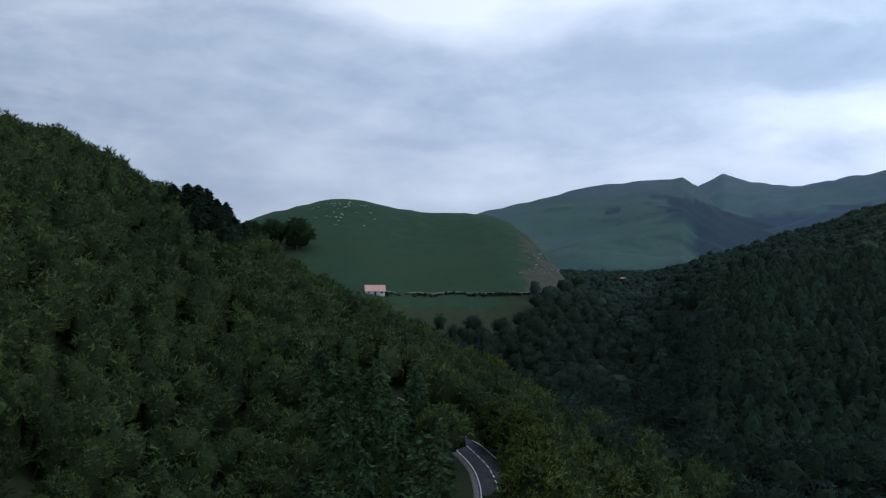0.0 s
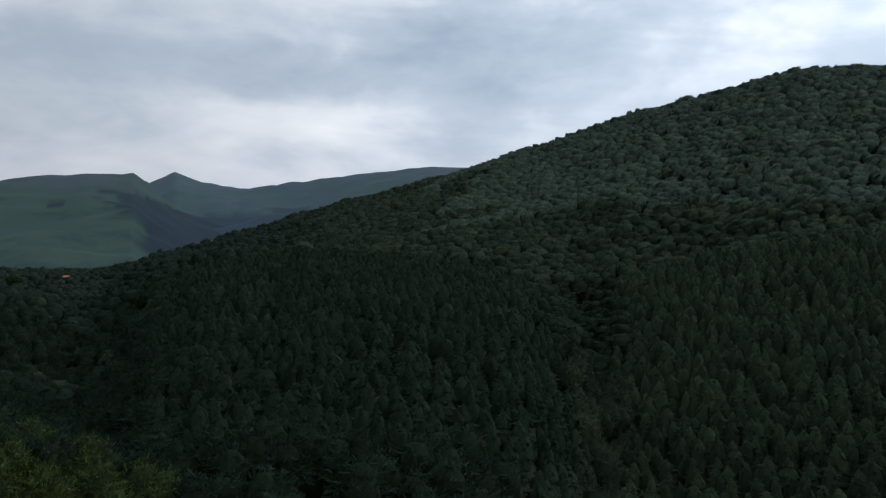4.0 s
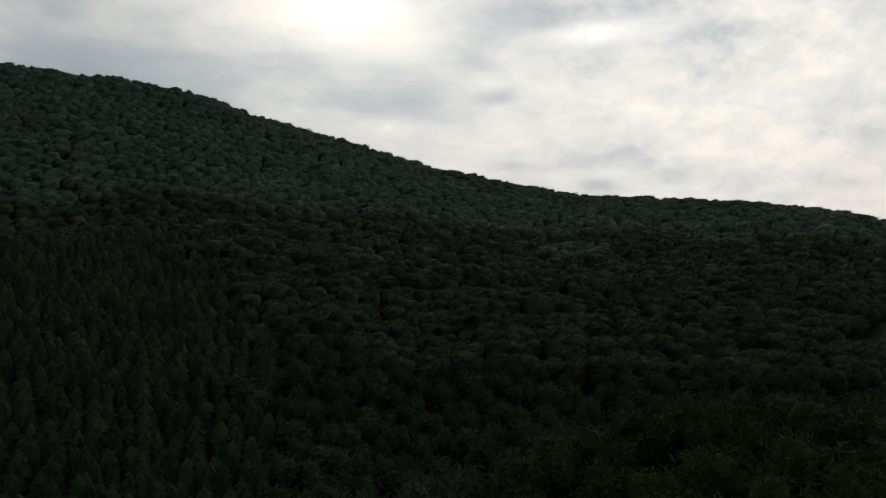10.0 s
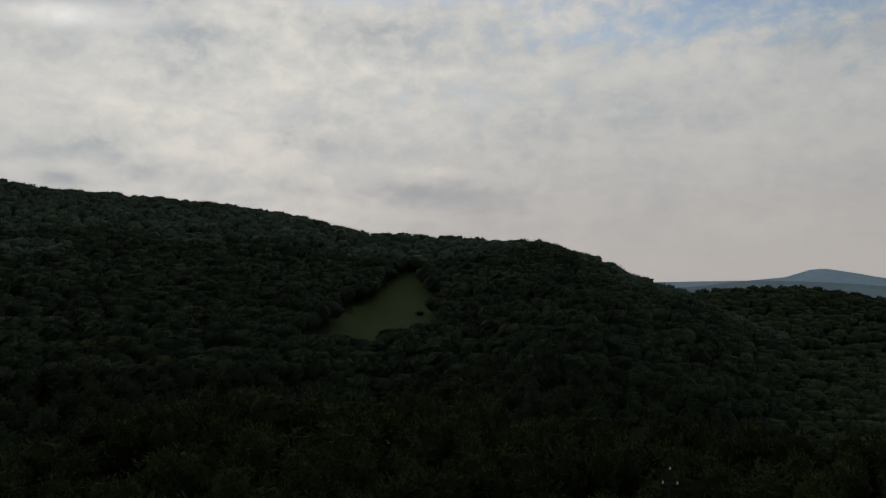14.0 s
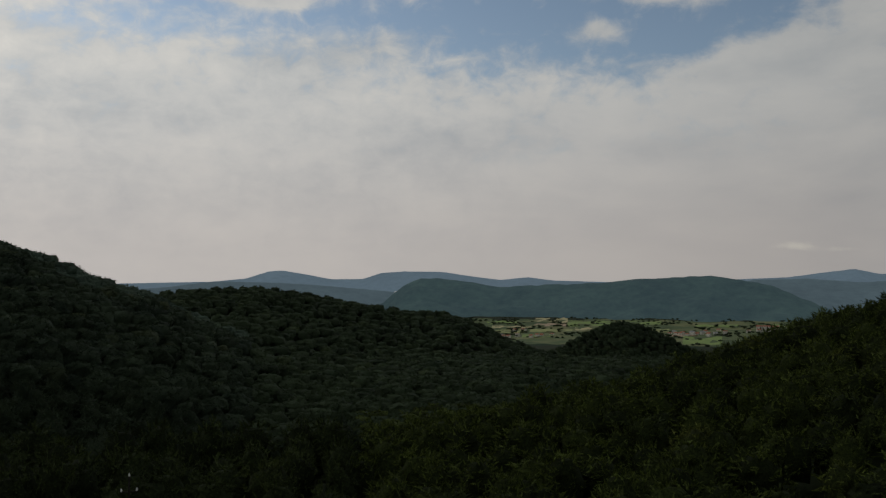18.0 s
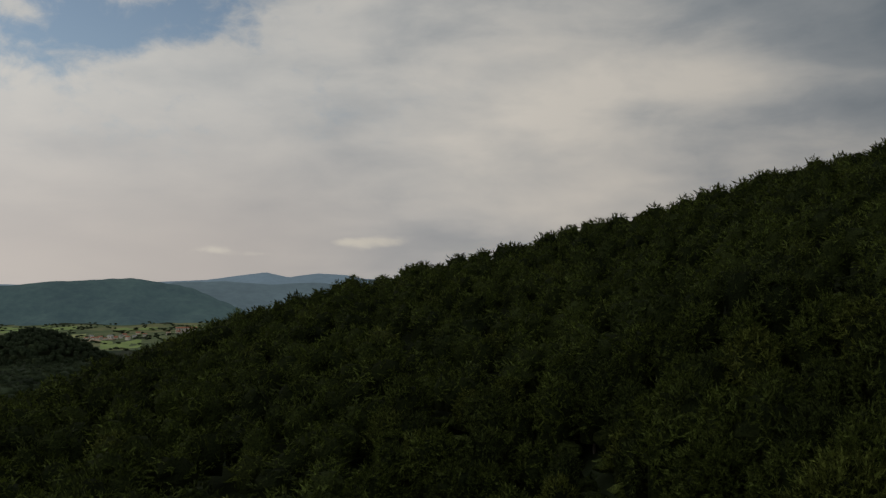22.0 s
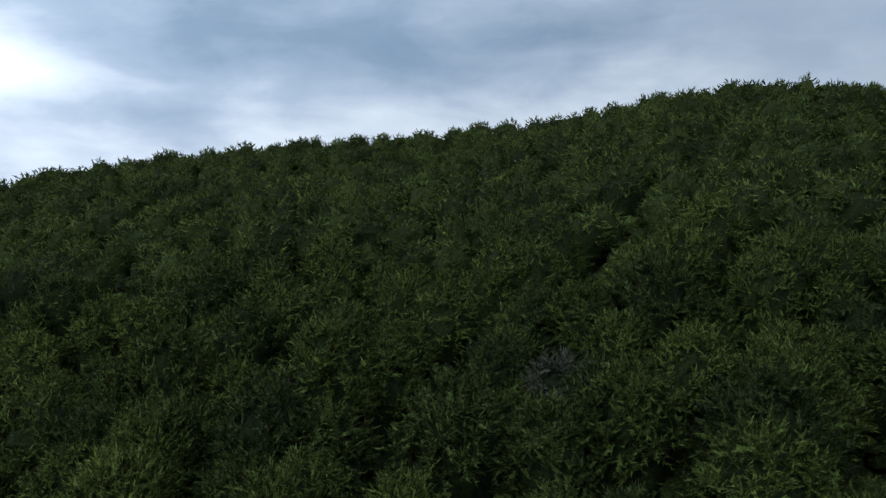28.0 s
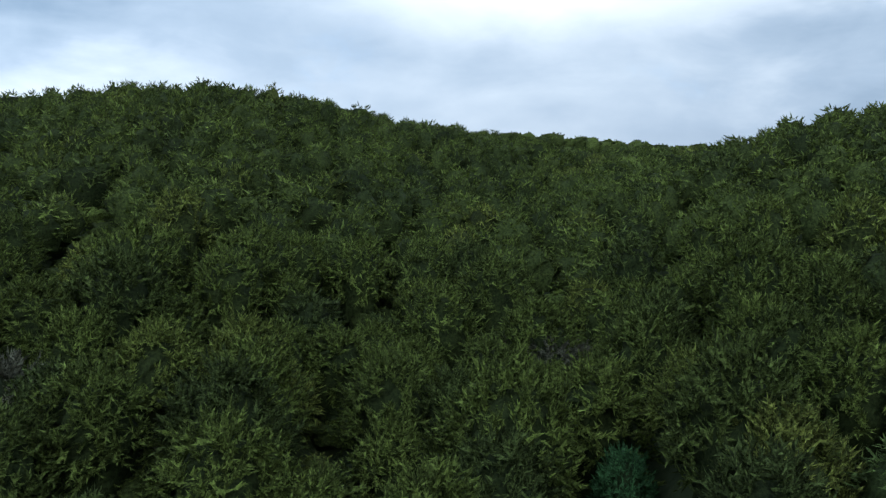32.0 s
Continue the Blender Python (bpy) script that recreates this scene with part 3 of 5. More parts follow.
def plume_crown(seed, lobes, plumes, leaflets, length, rows, sides, core=0.62, spread=1.8, body_shade=0.85):
    """A crown of unit radius, about the origin: rising boughs, each a fan of feathery plumes, round a body coloured
    dark for the crown's inner shade.
    """
    g = np.random.default_rng(seed)
    ph = g.uniform(0, 6.28, 4)

    def radius(t, a):
        lobed = 1 + 0.14 * np.sin(3 * a + ph[0] + 3 * t) + 0.10 * np.sin(5 * a + ph[1] - 4 * t) + 0.08 * np.sin(14 * t + ph[2] + 2 * a)
        return np.maximum(1 - t ** 2.2, 0.0) ** 0.66 * (0.78 + 0.22 * np.minimum(1, t * 3)) * lobed

    up = np.array([0, 0, 1.0])
    bt = np.linspace(0.02, 0.98, lobes) ** 0.9 + g.normal(0, 0.02, lobes)
    bt = np.clip(bt, 0, 0.97)
    ba = np.arange(lobes) * 2.4 + g.uniform(-0.4, 0.4, lobes)
    bway = np.stack([np.cos(ba), np.sin(ba), np.zeros(lobes)], 1)
    hub = bway * (radius(bt, ba) * 0.78)[:, None] + up * (bt * 1.14 - 0.42)[:, None]
    aim = bway * (1.0 - 0.6 * bt)[:, None] + up * (0.30 + 0.55 * bt)[:, None]
    pick = np.repeat(np.arange(lobes), plumes)
    n = len(pick)
    along = aim[pick] + g.normal(0, 0.55, (n, 3))
    along /= np.linalg.norm(along, axis=1)[:, None]
    L = (length * g.uniform(0.65, 1.25, n))[:, None]
    start = hub[pick] + along * L * 0.15 + g.normal(0, 0.05, (n, 3))
    level = np.cross(along, up + g.normal(0, 0.35, (n, 3)))
    level /= np.linalg.norm(level, axis=1)[:, None]
    vs = []
    for q in range(leaflets):
        u = (q + 0.5) / leaflets
        c = start + along * L * u - up * 0.14 * L * u * u
        last = q == leaflets - 1
        w = along * (1.0 if last else 0.8) + level * (0.0 if last else (0.65 if q % 2 else -0.65)) + g.normal(0, 0.2, (n, 3))
        w /= np.linalg.norm(w, axis=1)[:, None]
        side = np.cross(w, up * 0.8 + bway[pick] * 0.5 + g.normal(0, 0.45, (n, 3)))
        side /= np.linalg.norm(side, axis=1)[:, None]
        size = L * (spread / leaflets ** 0.6) * (1.1 - 0.35 * u) * g.uniform(0.75, 1.25, (n, 1))
        vs.append(np.stack([c - w * size * 0.3 - side * size * 0.16, c - w * size * 0.1 + side * size * 0.18, c + w * size * 0.85 - up * 0.1 * size], 1).reshape(-1, 3))
    v = np.concatenate(vs)
    f = np.arange(len(v)).reshape(-1, 3)
    hs = np.linspace(0.0, 0.86, rows)
    av = np.arange(sides) / sides * 6.283
    body = []
    for k, h in enumerate(hs):
        rad = radius(h, av) * core * g.uniform(0.8, 1.1, sides)
        body.append(np.stack([rad * np.cos(av + 0.3 * k), rad * np.sin(av + 0.3 * k), h * 1.14 - 0.38 - (0.35 if k == 0 else 0) + g.normal(0, 0.04, sides)], 1))
    body = np.concatenate(body + [np.array([[0, 0, 0.64]])])
    bf = []
    for b in range(rows - 1):
        for q in range(sides):
            p, o = b * sides + q, b * sides + (q + 1) % sides
            bf += [[p, o, o + sides], [p, o + sides, p + sides]]
    bf += [[(rows - 1) * sides + q, (rows - 1) * sides + (q + 1) % sides, rows * sides] for q in range(sides)]
    inner_shade = np.concatenate([np.zeros(len(v)), np.full(len(body), body_shade)])
    bough = np.repeat(np.tile(pick, leaflets), 3)
    mass = unit(unit(v - np.array([0, 0, -0.30])) * 0.9 + unit(v - (hub[bough] - up * 0.06)) * 0.4)
    v, f = join((v, f), (body, np.array(bf)))
    mass = np.concatenate([mass, unit(body - np.array([0, 0, -0.35]))])
    return np.column_stack([v, inner_shade, mass]), f


def mound_crown(seed, sides, levels, leaves, leaf, lumps, body_shade=0.25, heart=0.35):
    """A broad domed crown, unit radius and unit height: a lumpy leafy mass with ragged sprays on it."""
    g = np.random.default_rng(seed)
    a = np.arange(sides) / sides * 6.283
    ph = g.uniform(0, 6.28, 5)
    tall = 2.1

    def surface(u, a):
        """u runs from the rim (0) to the top (1)."""
        lobes = 1 + lumps * (np.sin(2 * a + ph[0]) * 0.7 + np.sin(3 * a + ph[1] + 2 * u) + 0.8 * np.sin(5 * a + ph[2] - 5 * u))
        rad = np.maximum(np.cos(u * 1.5708), 0.0) ** 0.75 * lobes
        z = 0.62 + 0.38 * np.sin(u * 1.5708) ** 0.9 + lumps * 0.45 * np.sin(4 * a + ph[3] + 7 * u) * np.cos(u * 1.5708)
        return np.stack([rad * np.cos(a), rad * np.sin(a), z * tall], -1)

    rows = [surface(np.zeros(sides), a) * np.array([0.55, 0.55, 0.0]) + np.array([0, 0, 0.32 * tall])]
    for k in range(levels):
        rows.append(surface(np.full(sides, k / levels), a + 0.35 * k) * g.uniform(0.92, 1.05, (sides, 1)))
    top = surface(np.array([1.0]), np.zeros(1))
    body = np.concatenate(rows + [top])
    bf = []
    for b in range(levels):
        for q in range(sides):
            p, o = b * sides + q, b * sides + (q + 1) % sides
            bf += [[p, o, o + sides], [p, o + sides, p + sides]]
    bf += [[levels * sides + q, levels * sides + (q + 1) % sides, (levels + 1) * sides] for q in range(sides)]
    u, b = g.uniform(0.0, 1.0, leaves) ** 1.2, g.uniform(0, 6.283, leaves)
    at = surface(u, b)
    out = at - np.array([0, 0, 0.42 * tall])
    out /= np.linalg.norm(out, axis=1)[:, None]
    twig = sprays(at, out + g.normal(0, 0.5, out.shape), leaf, leaf * 0.8, g)
    v, f = join(twig, (body, np.array(bf)))
    # the leafy mass is tinted part-way to that dark, as shade behind the sprays
    inner_shade = np.concatenate([np.zeros(len(twig[0])), np.full(len(body), body_shade)])
    mass = unit(v - np.array([0, 0, heart * tall]))
    return np.column_stack([v / np.array([1, 1, tall]), inner_shade, mass]), f


def conifer_crown(seed, tiers, arms, spread=0.30, bough=0.12):
    """A pointed, rounded crown of unit height standing on the origin, in tiers of short boughs."""
    rng = np.random.default_rng(seed)
    pts, ways, sizes = [], [], []
    for k in range(tiers):
        h = (k + 0.4) / tiers
        rad = spread * (1 - h ** 2.5) * rng.uniform(0.85, 1.12) + 0.012
        m = max(4, int(arms * (1 - 0.5 * h)))
        for q in range(m):
            a = q / m * 6.283 + rng.uniform(-0.3, 0.3) + k * 0.9
            w = np.array([math.cos(a), math.sin(a), rng.uniform(-0.15, 0.45)])
            pts.append(np.array([0, 0, h * 0.94 + 0.03]) + w * rad * 0.72)
            ways.append(w)
            sizes.append(min(rad, bough) * rng.uniform(0.9, 1.3) + bough * 0.16)
    pts, ways, sizes = np.array(pts), np.array(ways), np.array(sizes)[:, None]
    leaves = sprays(pts, ways, sizes * 1.25, sizes * 0.8, rng)
    m, rows = 7, []
    for h in (0.02, 0.4, 0.72):
        rad = spread * (1 - h ** 2.5) * 0.84
        rows += [np.array([rad * math.cos(a), rad * math.sin(a), h]) * rng.uniform(0.92, 1.08) for a in np.arange(m) / m * 6.283 + h]
    cone_v = np.array(rows + [np.array([0, 0, 0.98])])
    cone_f = []
    for b in (0, m):
        for i in range(m):
            j = (i + 1) % m
            cone_f += [[b + i, b + j, b + m + j], [b + i, b + m + j, b + m + i]]
    cone_f += [[2 * m + i, 2 * m + (i + 1) % m, 3 * m] for i in range(m)]
    v, f = join(leaves, (cone_v, np.array(cone_f)))
    mass = unit(v * np.array([1, 1, 0]) + np.array([0, 0, 0.45]))
    return np.column_stack([v, np.zeros(len(v)), mass]), f


def scatter(rng, az0, az1, r0, r1, spacing):
    """Random places, about spacing apart, in a stretch of the plan."""
    pts = []
    r = r0
    while r < r1:
        n = int(radians(az1 - az0) * r / spacing)
        if n > 0:
            a = np.radians(az0 + (np.arange(n) + rng.uniform(-0.42, 0.42, n) + 0.5) * (az1 - az0) / n)
            rr = r + rng.uniform(-0.45, 0.45, n) * spacing
            pts.append(np.stack([rr * np.sin(a), rr * np.cos(a)], 1))
        r += spacing * 0.92
    return np.concatenate(pts)


ROAD = [(-5.8, 188), (-2.4, 177), (-0.2, 169.5), (1.29, 163), (2.12, 158), (3.11, 150), (3.64, 141), (3.79, 134), (3.7, 124), (3.8, 113), (4.4, 103), (9, 90), (24, 78)]


def spline(points, step):
    p = np.array(points, float)
    out = []
    for i in range(len(p) - 1):
        a, b, c, d = p[max(i - 1, 0)], p[i], p[i + 1], p[min(i + 2, len(p) - 1)]
        for t in np.arange(0, 1, step):
            out.append(0.5 * (2 * b + (c - a) * t + (2 * a - 5 * b + 4 * c - d) * t ** 2 + (3 * b - a - 3 * c + d) * t ** 3))
    out.append(p[-1])
    return np.array(out)


road_line = spline([xy(a, r) for a, r in ROAD], 0.1)


def off_road(p, margin):
    d = np.min(np.hypot(p[:, None, 0] - road_line[None, :, 0], p[:, None, 1] - road_line[None, :, 1]), 1)
    return d > margin


def wooded(p):
    pasture, _ = land_use(p[:, 0], p[:, 1])
    return pasture < 0.5


def grow(name, label, places, sets, mat, size, tall, rng, sink=0.0, category="wood"):
    """One joined wood of many trees; sets pairs a mask of places with the crowns that grow there."""
    z = ground_height(places[:, 0], places[:, 1])
    vs, fs, ts, us, ms, base = [], [], [], [], [], 0
    tint = np.clip(0.45 + 0.22 * rolling(places[:, 0], places[:, 1], 45, 3) + rng.normal(0, 0.22, len(places)), 0, 1)
    for mask, shapes in sets:
        pick = rng.integers(0, len(shapes), len(places))
        for k, (v, f) in enumerate(shapes):
            m = np.where(mask & (pick == k))[0]
            n = len(m)
            if not n:
                continue
            a = rng.uniform(0, 6.283, n)
            s = rng.uniform(size[0], size[1], n)
            h = rng.uniform(tall[0], tall[1], n)
            c, sn = np.cos(a)[:, None] * s[:, None], np.sin(a)[:, None] * s[:, None]
            X = v[None, :, 0] * c - v[None, :, 1] * sn + places[m, 0][:, None]
            Y = v[None, :, 0] * sn + v[None, :, 1] * c + places[m, 1][:, None]
            Z = v[None, :, 2] * h[:, None] + (z[m] - sink)[:, None]
            vs.append(np.stack([X, Y, Z], -1).reshape(-1, 3))
            fs.append((f[None] + (np.arange(n) * len(v))[:, None, None] + base).reshape(-1, 3))
            ts.append(np.repeat(tint[m], len(v)))
            us.append(np.tile(v[:, 3], n))
            ca, sa = np.cos(a)[:, None], np.sin(a)[:, None]
            ms.append(np.stack([v[None, :, 4] * ca - v[None, :, 5] * sa, v[None, :, 4] * sa + v[None, :, 5] * ca, np.repeat(v[None, :, 6], n, 0)], -1).reshape(-1, 3))
            base += n * len(v)
    me = mesh_from(name, np.concatenate(vs), np.concatenate(fs), mat, True)
    point_values(me, "tint", np.concatenate(ts))
    point_values(me, "inner_shade", np.concatenate(us))
    point_vectors(me, "mass", np.concatenate(ms))
    return tagged(new(name, me), label, category, kind="stuff")


rng = np.random.default_rng(11)


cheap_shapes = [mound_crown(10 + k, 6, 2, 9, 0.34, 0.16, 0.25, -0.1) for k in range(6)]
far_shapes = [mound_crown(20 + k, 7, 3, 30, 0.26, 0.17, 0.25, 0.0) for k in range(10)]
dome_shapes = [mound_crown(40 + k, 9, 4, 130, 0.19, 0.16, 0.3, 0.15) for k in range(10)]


def standing(shape):
    """A plume crown set on the ground, unit height."""
    v, f = shape
    return np.column_stack([v[:, :2], (v[:, 2] + 1.35) / 2.2, v[:, 3:]]), f


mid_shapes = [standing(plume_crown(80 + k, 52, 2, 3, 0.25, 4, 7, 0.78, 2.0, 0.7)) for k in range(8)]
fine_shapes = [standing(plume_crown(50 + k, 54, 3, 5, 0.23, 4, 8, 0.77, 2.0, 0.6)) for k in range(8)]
larch_far = [conifer_crown(60 + k, 5, 6, 0.40) for k in range(5)]
larch_mid = [conifer_crown(70 + k, 8, 8, 0.40) for k in range(5)]


def in_view(places, tall=14.0):
    """False for trees deep in dead ground behind a crest: those get a simpler crown."""
    seen = np.ones(len(places), bool)
    z = ground_height(places[:, 0], places[:, 1]) + tall - EYE_Z
    r = np.hypot(places[:, 0], places[:, 1])
    for t in np.linspace(0.3, 0.86, 12):
        q = places * t
        land, _ = land_use(q[:, 0], q[:, 1])
        zq = ground_height(q[:, 0], q[:, 1]) + np.where(land > 0.5, 0, 9.0) - EYE_Z
        seen &= z / r > zq / (r * t) - 0.05
    az = np.degrees(np.arctan2(places[:, 0], places[:, 1])) % 360
    return seen & (z / r > -0.275) & ((az < 309) | (az > 331.5))


def wood(name, label, places, size, tall, fine=0.0, mid=0.0, far=700.0, mat=None, domes=False):
    r = np.hypot(places[:, 0], places[:, 1])
    seen = in_view(places)
    stay = seen | (rng.random(len(places)) < 0.15) | (r < 200)
    places, r, seen = places[stay], r[stay], seen[stay]
    sets = [(seen & (r < fine), fine_shapes), (seen & (r >= fine) & (r < mid), dome_shapes if domes else mid_shapes), (seen & (r >= max(fine, mid)) & (r < far), far_shapes)]
    rest = ~(sets[0][0] | sets[1][0] | sets[2][0])
    sets.append((rest, cheap_shapes))
    return grow(name, label, places, sets, mat or woods_beech, size, tall, rng)


def polar(p):
    return np.degrees(np.arctan2(p[:, 0], p[:, 1])), np.hypot(p[:, 0], p[:, 1])


def plantation(az, r):
    ragged = rolling(az * 6, r, 50, 9)
    left = (az < 40.5 + (420 - r) * 0.024 + ragged) & (az > 14.5 + np.maximum(r - 300, 0) * 0.03 + ragged) & (r > 155) & (r < 480 + 14 * ragged)
    right = (az > 47.5 + ragged) & (az < 74 - (r - 300) * 0.02 + ragged * 3) & (r < 450 + 14 * ragged) & (r > 150)
    return left | right


# woods across the valley
p = scatter(rng, 23, 143, 300, 1100, 7.3)
az, r = polar(p)
crest = np.interp(az, [30, 44, 58, 70, 85, 101, 120, 143], [1100, 930, 815, 785, 755, 705, 600, 560])
keep = wooded(p) & ~plantation(az, r) & (r < crest) & (az > 27 + 2.5 * rolling(p[:, 0], p[:, 1], 90, 14))
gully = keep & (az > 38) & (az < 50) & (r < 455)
# the far upper part of the ridge takes the paler, haze-blue leaves
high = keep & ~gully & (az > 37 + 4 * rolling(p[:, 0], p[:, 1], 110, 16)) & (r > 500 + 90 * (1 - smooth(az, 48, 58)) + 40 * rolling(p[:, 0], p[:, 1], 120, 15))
# gully trees take the dark green in place of the ridge's
wood("gully_wood", "very dark trees in a gully between two plantations", p[gully], (3.6, 5.6), (8.0, 11.0), 0, 330, 1100, woods_dark, True)
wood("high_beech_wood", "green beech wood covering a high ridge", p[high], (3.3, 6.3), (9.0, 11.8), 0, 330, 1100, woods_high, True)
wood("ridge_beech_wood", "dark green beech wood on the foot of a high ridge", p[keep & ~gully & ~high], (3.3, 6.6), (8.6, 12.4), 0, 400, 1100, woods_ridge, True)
p = scatter(rng, 12, 80, 150, 490, 4.9)
az, r = polar(p)
keep = wooded(p) & plantation(az, r) & (rng.random(len(p)) < 0.96)
near = keep & (r < 270)
# left spur: the same larch crowns, their shade put into a darker colour
for name, label, part_of, mat in (("larch_plantation", "dense green larch plantation on a rounded spur", keep & (az > 44), woods_larch), ("fir_plantation", "dense larch plantation on a broad spur, coloured darker for shade", keep & (az <= 44), woods_dark)):
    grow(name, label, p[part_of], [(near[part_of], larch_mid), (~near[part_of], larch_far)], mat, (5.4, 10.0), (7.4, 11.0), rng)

p = np.array([xy(a, d) for a, d in ((114.4, 362), (119.6, 408), (120.2, 378))])
grow("glade_bushes", "dark bushes scattered over a hillside glade", p, [(np.ones(len(p), bool), mid_shapes)], woods_ridge, (1.2, 2.6), (2.2, 4.0), rng, 0.4, "bushes")

p = scatter(rng, 8, 150, 14, 300, 7.4)
az, r = polar(p)
keep = wooded(p) & ~plantation(az, r) & off_road(p, 9) & ~((az < 18) & (r < 150))
spur = keep & (az > 82) & (r < np.interp(az, [84, 88, 100, 120, 135, 150], [112, 134, 160, 170, 160, 168]))
wood("spur_beech_wood", "warm green beech wood along a low spur", p[spur], (3.3, 5.4), (9.0, 13.0), 130, 310, 400, woods_spur)
wood("upstream_wood", "dark blue-green broadleaf wood below the plantation", p[keep & ~spur & (az < 44)], (3.5, 5.8), (8.6, 12.4), 105, 310, 400, woods_blue_dark)
wood("valley_beech_wood", "broadleaf wood filling the valley bottom", p[keep & ~spur & (az >= 44)], (3.5, 5.8), (8.6, 12.4), 105, 310, 400, woods_ridge)

# valley floor upstream, below the pasture and the mountains
p = scatter(rng, -14, 32, 230, 1450, 8.8)
az, r = polar(p)
keep = wooded(p) & ~plantation(az, r) & off_road(p, 10) & ((az > 8) | (r > 300)) & ~((az > 8) & (r < 300)) & ((r < 480) | (az > 4)) & ((az < 28.5 + 2.5 * rolling(p[:, 0], p[:, 1], 90, 14)) | (r > 1000))
wood("upper_valley_wood", "dark broadleaf wood along the upper valley", p[keep & ((r < 426) | (az > 6.4 + 0.8 * rolling(p[:, 0], p[:, 1], 40, 61)))], (3.2, 5.8), (7.6, 11.2), 0, 460, 600, woods_blue_dark)

# second ridge and the conical hill downstream
p = scatter(rng, 126, 182, 300, 1500, 8.8)
az, r = polar(p)
cone = (az > 162) & (az < 174) & (r > 1120)
keep = wooded(p) & ~((az < 143) & (r < np.interp(az, [126, 143], [585, 560]))) & ~cone
hx, hy = xy(167.6, 900)
keep &= (np.hypot(p[:, 0] - hx, p[:, 1] - hy) > 17) & ~((np.abs(az - 167.6) < 0.7) & (r > 815) & (r < 900))
wood("lower_valley_wood", "dark wood covering the lower valley and a conical hill", p[keep], (3.6, 7.0), (8.4, 11.4), far=480, mat=woods_valley)

p = scatter(rng, 162, 174, 1120, 1440, 8.6)
wood("cone_hill_wood", "dark wood on a steep conical hill", p[wooded(p)], (3.4, 5.4), (8.6, 11.4), far=1500, mat=woods_valley)

# the hillside below and behind the drone
p = scatter(rng, 150, 302, 14, 350, 7.9)
az, r = polar(p)
az = az % 360
single = (az > 188) & (az < 301) & (r < np.interp(az, [188, 215, 225, 301], [165, 158, 132, 124])) & (r > np.interp(az, [188, 205, 225, 301], [105, 95, 48, 48]))
q = scatter(rng, 188, 301, 48, 166, 8.0)
qa, qr = polar(q)
qa = qa % 360
single_places = q[(qr < np.interp(qa, [188, 215, 225, 301], [165, 158, 132, 124]) - 2) & (qr > np.interp(qa, [188, 205, 225, 301], [105, 95, 48, 48]) + 2)]
wood("hillside_beech_wood", "dense green beech wood on the hillside", p[wooded(p) & ~single], (3.6, 5.9), (8.8, 12.0), 120, 300, 400)
p = scatter(rng, 254, 302, 350, 500, 8.5)
wood("shoulder_beech_wood", "green beech wood on the hill's shoulder", p[wooded(p)], (3.8, 5.8), (8.6, 11.6), 0, 420, 520)

p = scatter(rng, 302, 378, 16, 350, 6.4)
az, r = polar(p)
keep = wooded(p) & off_road(p, 6)
road_gap = ((az > 0.0) & (az < 5.6) & (r < 142)) | ((az > 0.2) & (az < 4.4) & (r < 158))
keep &= ~road_gap
fir = keep & (az > -9) & (az < -0.1) & (r < 185) & (rng.random(len(p)) < 0.75)
keep &= ~((az > -9) & (az < 12) & (r < 118) & (r > 90) & (rng.random(len(p)) < 0.3))
alone = keep & ~fir & in_view(p) & (r < 132) & (az > -29) & (az < 1)
slope_places = p[alone]
# trees past the spur's crest take the darker blue-green leaves
beyond = keep & ~fir & ~alone & (az > 0.6) & (r > np.interp(az, [0.6, 4.4, 7.3, 10.4, 13.6, 17.1], [234, 209, 191, 173, 160, 148]))
wood("far_bank_wood", "dark broadleaf wood beyond the road's spur", p[beyond], (3.5, 5.6), (8.4, 11.4), 0, 330, 400, woods_blue_dark)
wood("slope_broadleaf_wood", "young broadleaf wood on the slope above the road", p[keep & ~fir & ~alone & ~beyond], (3.5, 5.6), (8.6, 11.2), 140, 330, 400, woods_slope)
fir_mid = [conifer_crown(90 + k, 26, 22, 0.24, 0.065) for k in range(5)]
grow("roadside_firs", "tall green firs above the road", p[fir], [(np.ones(int(fir.sum()), bool), fir_mid)], woods_roadfir, (11.0, 15.0), (11.0, 15.5), rng)


# ---- single beeches of the near hillside ----
def trunk_mesh(name, seed):
    """A tapered, leaning trunk with a few limbs, crown base at about 4 m."""
    g = np.random.default_rng(seed)
    bm = bmesh.new()

    def limb(a, b, r0, r1, sides=7, steps=4, sway=0.12):
        a, b = Vector(a), Vector(b)
        axis = (b - a).normalized()
        u = axis.orthogonal().normalized()
        w = axis.cross(u)
        rings = []
        for k in range(steps + 1):
            t = k / steps
            c = a.lerp(b, t) + Vector(g.normal(0, sway, 3)) * (0 if k == 0 else 1)
            rad = r0 + (r1 - r0) * t
            rings.append([bm.verts.new(c + (u * math.cos(q) + w * math.sin(q)) * rad) for q in np.arange(sides) / sides * 6.283])
        for r_a, r_b in zip(rings[:-1], rings[1:]):
            for q in range(sides):
                bm.faces.new((r_a[q], r_a[(q + 1) % sides], r_b[(q + 1) % sides], r_b[q]))

    limb((0, 0, -1.0), (0.3, 0.1, 7.0), 0.30, 0.12)
    for k in range(6):
        h, a = 3.2 + k * 0.75, k * 2.2
        limb((0.1, 0, h), (1.7 * math.cos(a), 1.7 * math.sin(a), h + 1.5), 0.10, 0.03, 5, 3)
    me = bpy.data.meshes.new(name)
    bm.to_mesh(me)
    bm.free()
    me.materials.append(bark)
    return me


